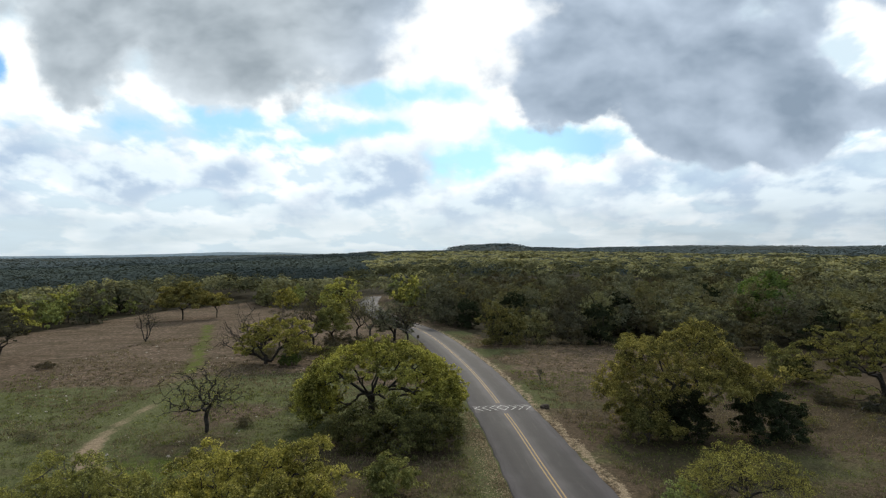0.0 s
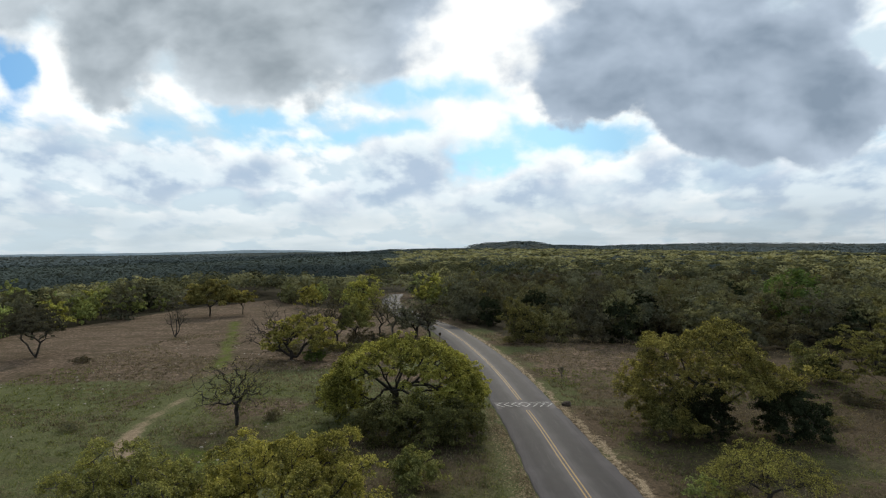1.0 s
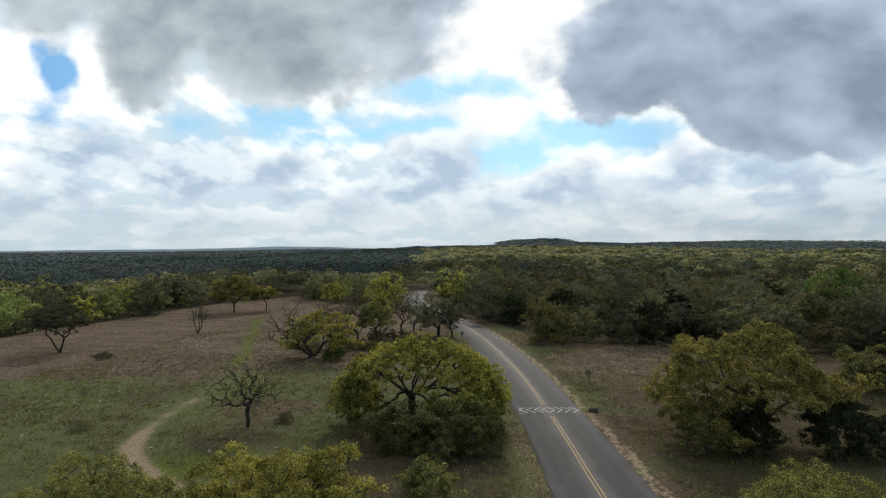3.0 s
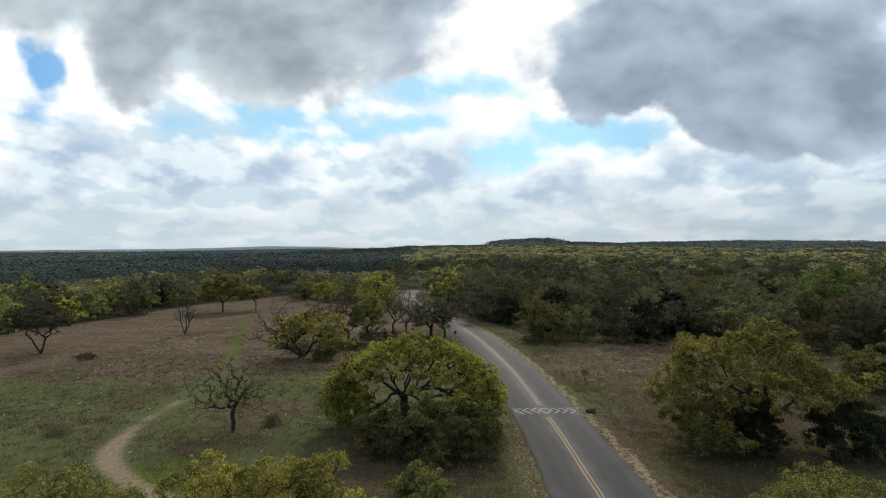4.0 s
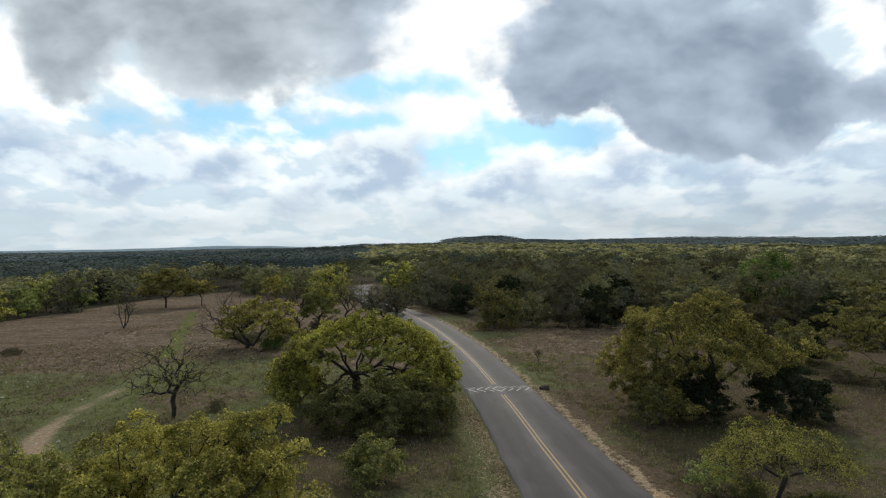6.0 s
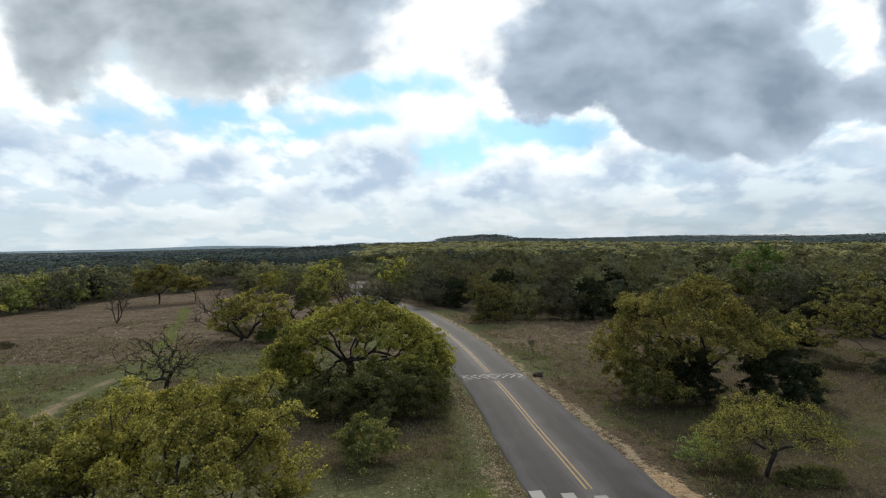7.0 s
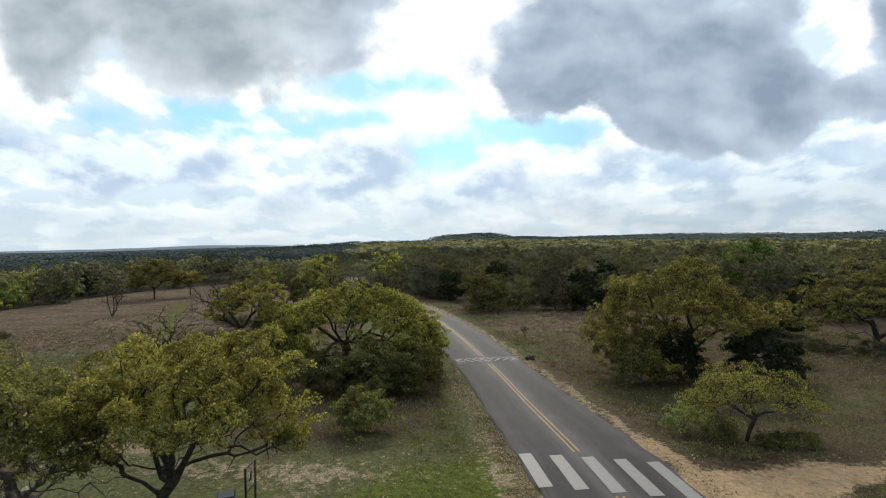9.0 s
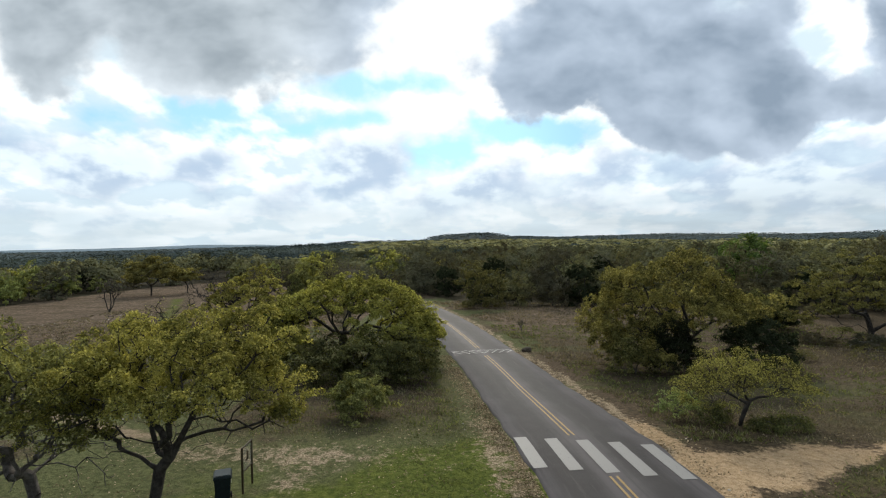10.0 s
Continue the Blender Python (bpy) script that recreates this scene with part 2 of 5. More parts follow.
LEAF_BROWN = leaf_material("leaf_brown", (0.070, 0.066, 0.038), (0.12, 0.108, 0.056), (0.16, 0.145, 0.08), 0.25, even=True)
LEAF_GREEN = leaf_material("leaf_deep_green", (0.050, 0.090, 0.024), (0.105, 0.165, 0.038), (0.16, 0.23, 0.06))
LEAF_WOODS = leaf_material("leaf_woods_olive", (0.084, 0.086, 0.042), (0.205, 0.195, 0.086), (0.23, 0.22, 0.10), 0.2, even=True)
LEAF_GOLD = leaf_material("leaf_golden_olive", (0.086, 0.088, 0.028), (0.238, 0.220, 0.056), (0.37, 0.335, 0.10), 0.45)
# near woods duller, far band brighter: cloud shade and sun put into leaf tones
WOODS_NEAR = leaf_material("leaf_near_woods", (0.070, 0.074, 0.040), (0.215, 0.210, 0.098), (0.26, 0.25, 0.12), 0.15, by_tree=True)
WOODS_FAR_LIT = leaf_material("leaf_far_woods_lit", (0.098, 0.104, 0.050), (0.35, 0.335, 0.138), (0.40, 0.38, 0.17), 0.15, by_tree=True)
# cloud shade and bluish haze over the valley put into this leaf colour
WOODS_VALLEY_SHADED = leaf_material("leaf_valley_woods_shaded", (0.042, 0.058, 0.058), (0.076, 0.096, 0.086), (0.084, 0.104, 0.092), 0.1, by_tree=True)
# leaf colour of the farthest woods, blue distance haze mixed in
WOODS_RIDGE_HAZED = leaf_material("leaf_ridge_woods_hazed", (0.100, 0.128, 0.140), (0.140, 0.170, 0.178), (0.148, 0.178, 0.185), 0.1, by_tree=True)
GRASS_DRY = leaf_material("grass_dry", (0.12, 0.103, 0.068), (0.17, 0.148, 0.10), (0.25, 0.215, 0.15), 0.4)
GRASS_WEED = leaf_material("grass_dead_weed", (0.05, 0.041, 0.027), (0.085, 0.07, 0.046), (0.13, 0.105, 0.07), 0.3)
LITTER = leaf_material("fallen_leaf", (0.13, 0.095, 0.052), (0.30, 0.23, 0.125), (0.56, 0.44, 0.27), 0.1)
GRASS_GREEN = leaf_material("grass_green", (0.085, 0.105, 0.034), (0.14, 0.168, 0.048), (0.21, 0.22, 0.085), 0.4)


def bark_material(name, a, b2):
    m, t, b = shader(name, 0.95)
    n = noise_of(t, coords(t), 5.0, 6.0, 0.65)
    put(t, b.inputs["Base Color"], blend(t, ramp(t, n, 0.35, 0.7), a, b2))
    bump(t, b, n, 0.8, 0.04)
    return m


BARK = bark_material("bark_oak", (0.022, 0.019, 0.016), (0.065, 0.057, 0.048))
BARK_PALE = bark_material("bark_pale_dead", (0.16, 0.145, 0.125), (0.32, 0.295, 0.26))
BARK_GREY = bark_material("bark_grey", (0.06, 0.052, 0.045), (0.16, 0.145, 0.13))


def ground_material():
    m, t, b = shader("ground_cover", 1.0)
    b.inputs["Specular IOR Level"].default_value = 0.05
    at = coords(t)

    def mask(name):
        return node(t, "ShaderNodeAttribute", attribute_name=name).outputs["Fac"]

    big, mid, small = noise_of(t, at, 0.09, 4.0), noise_of(t, at, 0.55, 5.0, 0.6), noise_of(t, at, 4.5, 6.0, 0.7)
    speck = noise_of(t, at, 14.0, 3.0, 0.6)
    tuft = noise_of(t, at, 1.7, 4.0, 0.7)
    dry = blend(t, ramp(t, small, 0.3, 0.7), (0.055, 0.043, 0.030), (0.172, 0.134, 0.092))
    dry = blend(t, ramp(t, mid, 0.5, 0.72, 0.0, 0.7), dry, (0.095, 0.083, 0.05))
    dry = blend(t, ramp(t, tuft, 0.54, 0.68, 0.0, 0.6), dry, (0.040, 0.035, 0.021))
    dry = blend(t, ramp(t, tuft, 0.42, 0.32, 0.0, 0.4), dry, (0.23, 0.18, 0.125))
    patchy = noise_of(t, vec(t, "MULTIPLY", at, (0.6, 1.3, 1)), 0.26, 6.0, 0.62)
    green = blend(t, ramp(t, small, 0.3, 0.7), (0.072, 0.088, 0.037), (0.160, 0.174, 0.080))
    green = blend(t, ramp(t, tuft, 0.40, 0.30, 0.0, 0.5), green, (0.13, 0.115, 0.065))
    green = blend(t, ramp(t, patchy, 0.52, 0.66, 0.0, 0.5), green, blend(t, ramp(t, small, 0.3, 0.7), (0.050, 0.048, 0.026), (0.12, 0.104, 0.062)))
    green = blend(t, ramp(t, tuft, 0.58, 0.70, 0.0, 0.5), green, (0.035, 0.042, 0.018))
    dry = blend(t, ramp(t, mask("pale"), 0.0, 1.0, 0.0, 0.7), dry, blend(t, ramp(t, tuft, 0.35, 0.6), (0.28, 0.212, 0.16), (0.095, 0.076, 0.054)))
    dry = blend(t, ramp(t, patchy, 0.46, 0.60, 0.0, 0.5), dry, blend(t, ramp(t, small, 0.3, 0.7), (0.046, 0.043, 0.024), (0.105, 0.090, 0.052)))
    c = blend(t, ramp(t, calc(t, "ADD", mask("green"), calc(t, "SUBTRACT", mid, 0.5)), 0.3, 0.75), dry, green)
    lush = blend(t, ramp(t, small, 0.3, 0.7), (0.058, 0.084, 0.018), (0.16, 0.19, 0.044))
    lush = blend(t, ramp(t, tuft, 0.42, 0.30, 0.0, 0.7), lush, (0.105, 0.10, 0.05))
    c = blend(t, ramp(t, calc(t, "ADD", mask("lush"), calc(t, "MULTIPLY", calc(t, "SUBTRACT", mid, 0.5), 1.4)), 0.2, 0.75), c, lush)
    litter = blend(t, ramp(t, speck, 0.35, 0.65), (0.17, 0.135, 0.085), (0.50, 0.42, 0.30))
    c = blend(t, ramp(t, calc(t, "ADD", mask("gravel"), calc(t, "ADD", calc(t, "MULTIPLY", calc(t, "SUBTRACT", small, 0.5), 1.6), calc(t, "MULTIPLY", calc(t, "SUBTRACT", tuft, 0.5), 2.2))), 0.35, 0.85), c, litter)
    sand = blend(t, ramp(t, small, 0.35, 0.7), (0.40, 0.295, 0.175), (0.56, 0.43, 0.275))
    sand = blend(t, ramp(t, tuft, 0.54, 0.68, 0.0, 0.6), sand, (0.165, 0.118, 0.07))
    sand = blend(t, ramp(t, speck, 0.60, 0.68, 0.0, 0.5), sand, (0.15, 0.108, 0.066))
    c = blend(t, ramp(t, calc(t, "ADD", mask("sand"), calc(t, "ADD", calc(t, "MULTIPLY", calc(t, "SUBTRACT", mid, 0.5), 1.7), calc(t, "MULTIPLY", calc(t, "SUBTRACT", small, 0.5), 1.0))), 0.38, 0.72), c, sand)
    c = blend(t, ramp(t, calc(t, "ADD", mask("track"), calc(t, "MULTIPLY", calc(t, "SUBTRACT", small, 0.5), 0.5)), 0.2, 0.75, 0.0, 0.9), c, blend(t, ramp(t, small, 0.3, 0.7), (0.23, 0.18, 0.125), (0.40, 0.32, 0.225)))
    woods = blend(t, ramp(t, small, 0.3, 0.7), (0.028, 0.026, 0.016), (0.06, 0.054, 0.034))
    # distance haze put into the colour: the far floor turns blue-green
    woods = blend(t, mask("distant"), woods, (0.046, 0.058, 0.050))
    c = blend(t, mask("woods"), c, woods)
    # dark brown grass, part of its darkness is shade put into the colour
    thatch_shade = blend(t, ramp(t, small, 0.3, 0.7), (0.042, 0.035, 0.022), (0.118, 0.094, 0.060))
    thatch_shade = blend(t, ramp(t, tuft, 0.42, 0.32, 0.0, 0.5), thatch_shade, (0.15, 0.12, 0.08))
    c = blend(t, calc(t, "MULTIPLY", mask("thatch_shade"), 0.78), c, thatch_shade)
    c = blend(t, ramp(t, big, 0.35, 0.7, 0.0, 0.45), c, blend(t, 1.0, c, (0.70, 0.70, 0.64), "MULTIPLY"))
    c = blend(t, 1.0, c, (0.915, 0.865, 0.845), "MULTIPLY")
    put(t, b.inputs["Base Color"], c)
    bump(t, b, calc(t, "ADD", calc(t, "ADD", small, tuft), calc(t, "MULTIPLY", speck, 0.5)), 0.9, 0.16)
    return m


def asphalt_material(name, tone=0.51):
    m, t, b = shader(name, 0.75)
    uv = coords(t, "UV")
    at = coords(t)
    s = node(t, "ShaderNodeSeparateXYZ")
    t.links.new(uv, s.inputs[0])
    # two darker wheel tracks to a lane, paler strips with painted-in sheen between
    wave = calc(t, "COSINE", calc(t, "MULTIPLY", calc(t, "ADD", s.outputs[0], 0.03), 4 * math.pi))
    wobble = noise_of(t, at, 0.35, 4.0)
    grain = noise_of(t, at, 60.0, 3.0, 0.7)
    streak = noise_of(t, vec(t, "MULTIPLY", uv, (26, 2.2, 1)), 1.0, 5.0, 0.65)
    patch = noise_of(t, at, 1.4, 5.0, 0.6)
    lane = ramp(t, calc(t, "ADD", wave, calc(t, "MULTIPLY", calc(t, "SUBTRACT", wobble, 0.5), 2.0)), -0.8, 1.2)
    c = blend(t, lane, (0.034 * tone, 0.030 * tone, 0.033 * tone), (0.150 * tone, 0.134 * tone, 0.140 * tone))
    c = blend(t, ramp(t, streak, 0.45, 0.7, 0.0, 0.5), c, (0.036 * tone, 0.032 * tone, 0.034 * tone))
    c = blend(t, ramp(t, streak, 0.45, 0.3, 0.0, 0.45), c, (0.125 * tone, 0.113 * tone, 0.112 * tone))
    c = blend(t, ramp(t, patch, 0.4, 0.75, 0.0, 0.4), c, (0.058 * tone, 0.053 * tone, 0.054 * tone))
    c = blend(t, ramp(t, grain, 0.55, 0.8, 0.0, 0.4), c, (0.13, 0.125, 0.12))
    put(t, b.inputs["Base Color"], c)
    bump(t, b, grain, 0.3, 0.01)
    return m


def plain_material(name, color, rough=0.6, vary=0.25, scale=6.0, metal=0.0):
    m, t, b = shader(name, rough)
    n = noise_of(t, coords(t), scale, 5.0, 0.65)
    put(t, b.inputs["Base Color"], blend(t, ramp(t, n, 0.3, 0.7), [v * (1 - vary) for v in color], [v * (1 + vary) for v in color]))
    b.inputs["Metallic"].default_value = metal
    bump(t, b, n, 0.2, 0.01)
    return m


def paint_material(name, color, worn):
    """Road paint, chipped so that the asphalt shows through in specks."""
    m, t, b = shader(name, 0.6)
    n = noise_of(t, coords(t), 9.0, 8.0, 0.75)
    put(t, b.inputs["Base Color"], blend(t, ramp(t, n, worn, worn + 0.14), color, (0.085, 0.08, 0.08)))
    return m


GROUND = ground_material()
ASPHALT = asphalt_material("asphalt")
ASPHALT_HUMP = asphalt_material("asphalt_hump", 0.68)
PAINT_WHITE = paint_material("paint_white", (0.20, 0.195, 0.187), 0.57)
PAINT_CHEVRON = paint_material("paint_chevron", (0.33, 0.33, 0.32), 0.6)
PAINT_YELLOW = paint_material("paint_yellow", (0.26, 0.165, 0.045), 0.53)
STONE_PALE = plain_material("stone_pale", (0.30, 0.27, 0.22), 0.9)
STONE_DARK = plain_material("stone_dark", (0.07, 0.055, 0.042), 0.9, 0.5)
PLASTIC = plain_material("bin_plastic", (0.008, 0.016, 0.017), 0.45, 0.3)
RUBBER = plain_material("rubber", (0.015, 0.015, 0.015), 0.8)
STEEL_BROWN = plain_material("steel_brown", (0.055, 0.040, 0.020), 0.5)
# the hills' blue is distance haze given as base colour
HILL_HAZE_BLUE = plain_material("hill_haze_blue", (0.135, 0.19, 0.228), 1.0, 0.12, 0.01)


def clear_material(name, haze):
    """A clear scratched sheet, slightly milky."""
    m = bpy.data.materials.new(name)
    m.use_nodes = True
    t = m.node_tree
    t.nodes.clear()
    d, g, mix = node(t, "ShaderNodeBsdfDiffuse"), node(t, "ShaderNodeBsdfTransparent"), node(t, "ShaderNodeMixShader")
    d.inputs[0].default_value = (0.30, 0.30, 0.24, 1)
    put(t, mix.inputs[0], ramp(t, noise_of(t, coords(t), 5.0, 4.0, 0.6), 0.35, 0.7, haze * 0.5, haze * 1.5))
    t.links.new(g.outputs[0], mix.inputs[1])
    t.links.new(d.outputs[0], mix.inputs[2])
    t.links.new(mix.outputs[0], node(t, "ShaderNodeOutputMaterial").inputs[0])
    return m


BOARD = clear_material("clear_sheet", 0.22)
LABEL_PALE = plain_material("label_pale", (0.5, 0.5, 0.48), 0.6)


# ---- helpers for things ----
def mesh_of(name, verts, faces, material):
    me = bpy.data.meshes.new(name)
    if isinstance(faces, np.ndarray):
        n, k = faces.shape
        me.vertices.add(len(verts))
        me.vertices.foreach_set("co", np.asarray(verts, np.float32).ravel())
        me.loops.add(n * k)
        me.loops.foreach_set("vertex_index", faces.astype(np.int32).ravel())
        me.polygons.add(n)
        me.polygons.foreach_set("loop_start", np.arange(0, n * k, k, dtype=np.int32))
        me.update(calc_edges=True)
    else:
        me.from_pydata([tuple(v) for v in verts], [], faces)
        me.update()
    me.materials.append(material)
    return me


def child(name, me, parent, label=""):
    ob = new(name, me)
    ob.parent = parent
    if label:
        ob["label"] = label
    return ob


def part(name, bm, material, parent, label=""):
    me = bpy.data.meshes.new(name)
    bm.to_mesh(me)
    bm.free()
    me.materials.append(material)
    return child(name, me, parent, label)


def box(bm, x, y, z, sx, sy, sz, bevel=0.0):
    """A box centred at x, y, z with full sizes."""
    r = bmesh.ops.create_cube(bm, size=1, matrix=Matrix.Translation((x, y, z)) @ Matrix.Diagonal((sx, sy, sz, 1)))
    if bevel:
        edges = list({e for v in r["verts"] for e in v.link_edges})
        bmesh.ops.bevel(bm, geom=edges, offset=bevel, segments=2, affect="EDGES")


def spline(points, step):
    """A smooth line through points in plan, sampled about every step metres."""
    p = np.array(points, float)
    p = np.vstack([2 * p[0] - p[1], p, 2 * p[-1] - p[-2]])
    out = []
    for a, b, c, d in zip(p, p[1:], p[2:], p[3:]):
        n = max(2, int(np.linalg.norm(c - b) / step))
        s = np.linspace(0, 1, n, endpoint=False)[:, None]
        out.append(0.5 * (2 * b + (c - a) * s + (2 * a - 5 * b + 4 * c - d) * s**2 + (3 * b - 3 * c + d - a) * s**3))
    return np.vstack(out + [p[-2:-1]])


def line_distance(x, y, line):
    """The distance of many plan points from a polyline, and the side (positive: to its right)."""
    best, side = np.full(x.shape, 1e9), np.zeros(x.shape)
    for a, b in zip(line, line[1:]):
        d = b - a
        s = np.clip(((x - a[0]) * d[0] + (y - a[1]) * d[1]) / (d @ d), 0, 1)
        dx, dy = x - a[0] - s * d[0], y - a[1] - s * d[1]
        r = np.hypot(dx, dy)
        near = r < best
        best = np.where(near, r, best)
        side = np.where(near, np.sign(dx * d[1] - dy * d[0]), side)
    return best, side


def waves(x, y, scale, seed):
    """A cheap smooth random field from sines, about -1 to 1."""
    g = np.random.RandomState(seed)
    total = np.zeros(np.shape(x))
    for k in range(6):
        a, f, ph = g.uniform(0, 2 * np.pi), g.uniform(0.6, 1.8) / scale, g.uniform(0, 6.28)
        total = total + np.sin((np.cos(a) * x + np.sin(a) * y) * f + ph)
    return total / 3.2


# ---- the lie of the land ----
ROAD_LINE = spline([(9.5, -40), (8.6, -10), (7.25, 15), (6.28, 25.9), (5.62, 33), (4.1, 48), (1.45, 66), (-1.4, 80.5), (-5.25, 98), (-9.25, 111), (-16, 126), (-25, 148), (-31, 172), (-34, 200)], 1.5)
ROAD_HALF = 3.08


def land(x, y):
    """Height of the open ground."""
    x, y = np.asarray(x, float), np.asarray(y, float)
    z = np.interp(y, [0, 25, 37, 52, 80, 102, 214, 600, 1500, 4500], [0, 0, -0.75, -1.42, -1.85, -2.5, -3.2, -4, -4, -6])
    z = z - 0.015 * np.clip(-x - 20, 0, 150) - 0.035 * np.clip(x - 11, 0, 12) * (y < 120)
    far = np.clip((np.hypot(x, y) - 300) / 900, 0, 1)
    # the valley falls away on one side, low ridges close the distance
    z = z - far * 9 * np.clip((-x - 0.12 * y) / 400, 0, 1)
    z = z + far * 4.0 * waves(x, y, 260, 5)
    mesa = np.clip((1.0 - (np.abs(x - 72) / 128) ** 3) * 1.2, 0, 1) * np.clip(1 - ((y - 1750) / 320) ** 2, 0, 1)
    z = z + 13 * mesa + 13 * np.exp(-((x - 130) / 250) ** 2) * np.exp(-((y - 1800) / 300) ** 2)
    z = z + (14 + 10 * waves(x, y, 110, 15)) * np.exp(-((y - 2200 - 0.25 * x) / 500) ** 2) * np.clip((x + 200) / 900, 0, 1)
    z = z - 15 * np.clip((np.hypot(x, y) - 900) / 1600, 0, 1) * np.clip((-x - 0.12 * y) / 500, 0, 1)
    return z


def land_at(x, y):
    return float(land(x, y))


# where the woods stand; the rest is meadow and verge
def wooded(x, y):
    """True where the closed woods stand, by plan."""
    x, y = np.asarray(x, float), np.asarray(y, float)
    edge_l = 128 + 14 * waves(x, y, 40, 8) + np.interp(x, [-140, -104, -98, -90, -75, -40, -20, 0], [-70, -40, -12, 36, 52, 26, 10, 0])
    left = (x < -6) & ((y > edge_l) | (x < -100 - 0.02 * y + 5 * waves(x, y, 20, 2)))
    edge_r = np.interp(x, [-6, 2, 6, 22, 30, 38, 52, 60, 120], [124, 108, 92, 93, 96, 84, 78, 66, 40]) + 2.5 * waves(x, y, 16, 4)
    right = (x >= -6) & (y > edge_r)
    d, _ = line_distance(x, y, ROAD_LINE[::3])
    return (left | right) & (d > 8)


# ---- ground sheet ----
def stretched(low, high, step, reach, growth=1.13):
    """Grid lines: even between low and high, then ever wider out to reach."""
    mid = list(np.arange(low, high + 1e-6, step))
    out, s = [], step
    a = high
    while a < reach:
        s *= growth
        a += s
        out.append(a)
    back, s, a = [], step, low
    while a > -reach:
        s *= growth
        a -= s
        back.append(a)
    return np.array(back[::-1] + mid + out)


TRACK = spline([(-15, 27.2), (-19.3, 29.5), (-23.7, 32.3), (-27.4, 35.2), (-29.6, 38.4), (-31.0, 42.2), (-32.2, 47), (-33.0, 53.4), (-35.5, 66), (-40.7, 79.5)], 2.0)
GREEN_WAY = spline([(-38, 70), (-41.5, 80), (-49.5, 98.5), (-61, 124.7)], 2.0)


def build_ground():
    xs, ys = stretched(-108, 56, 0.7, 4600), stretched(10, 150, 0.7, 4700)
    gx, gy = np.meshgrid(xs, ys)
    x, y = gx.ravel(), gy.ravel()
    d, side = line_distance(x, y, ROAD_LINE[::2])
    near = np.hypot(x, y) < 160
    z = land(x, y) + near * (0.025 * waves(x, y, 2.2, 11) + 0.10 * waves(x, y, 7, 12)) * np.clip((d - 4) / 4, 0, 1)
    z = z - 0.10 * np.clip((3.6 - d) / 0.5, 0, 1) - 0.12 * np.exp(-((d - 6.5) / 1.3) ** 2)
    ny, nx = gx.shape
    i = np.arange(ny * nx).reshape(ny, nx)
    faces = np.stack([i[:-1, :-1], i[:-1, 1:], i[1:, 1:], i[1:, :-1]], -1).reshape(-1, 4)
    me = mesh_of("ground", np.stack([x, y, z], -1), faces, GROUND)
    me.polygons.foreach_set("use_smooth", np.ones(len(faces), bool))
    green = 0.40 + 0.42 * waves(x, 1.6 * y, 9, 21) + 0.30 * waves(x, 1.5 * y, 4, 22)
    yy = y + 8 * waves(x, y, 11, 23) + 4 * waves(x, y, 4, 24)
    green = green - 0.6 * np.exp(-(((x + 16) / 6) ** 2 + ((y - 43) / 5) ** 2)) + 0.5 * np.exp(-(((x + 15) / 9) ** 2 + ((y - 57) / 5) ** 2))
    green = green - 0.9 * np.clip((yy - 57) / 18, 0, 1) * (x < -12) + 0.75 * (x < -13) * np.clip((62 - yy) / 16, 0, 1) - 0.45 * (x > 6) * (x < 22) * (y < 52) - 0.15 * (x >= 22) * (y < 50)
    green = green - 0.25 * (x > 10) * (y > 55) + 0.5 * np.clip((x + 19) / 4, 0, 1) * (x < 3.5) * np.clip((35 - y) / 6, 0, 1)
    green = green + 0.55 * np.exp(-(((x + 21) / 9) ** 4 + ((y - 86) / 9) ** 4)) + 1.2 * np.exp(-(((x + 23) / 10) ** 4 + ((y - 61) / 9) ** 4))
    dt, _ = line_distance(x, y, TRACK)
    dg, _ = line_distance(x, y, GREEN_WAY)
    green = green + 0.3 * np.exp(-(((x + 14) / 8) ** 4 + ((y - 42) / 10) ** 4))
    green = np.where(dt < 3.5, green + 0.35, green) + 0.7 * np.exp(-(dg / 2.6) ** 2)
    lush = (1.1 * np.exp(-((x - 0.5) / 4.5) ** 4) + 0.5 * np.exp(-((x + 3.5) / 9.0) ** 4)) * np.clip((25.5 + 0.4 * np.clip(x + 4, 0, 8) - y) / 6, 0, 1) + 0.66 * np.exp(-((dg + 0.4 * waves(x, y, 5, 61)) / 1.6) ** 2)
    lush = lush + 0.75 * np.exp(-(((x + 22) / 5) ** 2 + ((y - 34) / 5) ** 2)) + 0.4 * np.exp(-(((x - 24) / 7) ** 2 + ((y - 27) / 4) ** 2))
    gravel = np.where(side > 0, np.clip(1.5 - np.abs(d - 3.6) / 0.5, 0, 1.1) * np.clip((36 - y) / 8, 0.8, 1), np.clip(1.2 - np.abs(d - 3.9) / 1.2, 0, 0.6) * np.clip((33 - y) / 6, 0.45, 1))
    gravel = gravel * (d > 2.9) * np.clip((150 - y) / 50, 0, 1)
    gravel = gravel + (0.62 + 0.35 * waves(x, y, 1.6, 27)) * np.exp(-(((x + 8.0) / 7.5) ** 2 + ((y - 24.4 + 0.1 * (x + 8)) / 1.5) ** 2)) + 0.8 * np.exp(-(((x + 6.2) / 0.9) ** 2 + ((y - 21.4) / 0.8) ** 2))
    sand = 0.95 * np.exp(-(((x - 16 - 0.4 * (y - 23)) / 8) ** 4 + ((y - 22.2 - 0.12 * (x - 14)) / 2.3) ** 4))
    corner = np.clip((19.4 + 0.61 * (x - 12.5) - y) / 1.0 + 0.5, 0, 1) * (x > 11)
    sand = sand * (1 - corner)
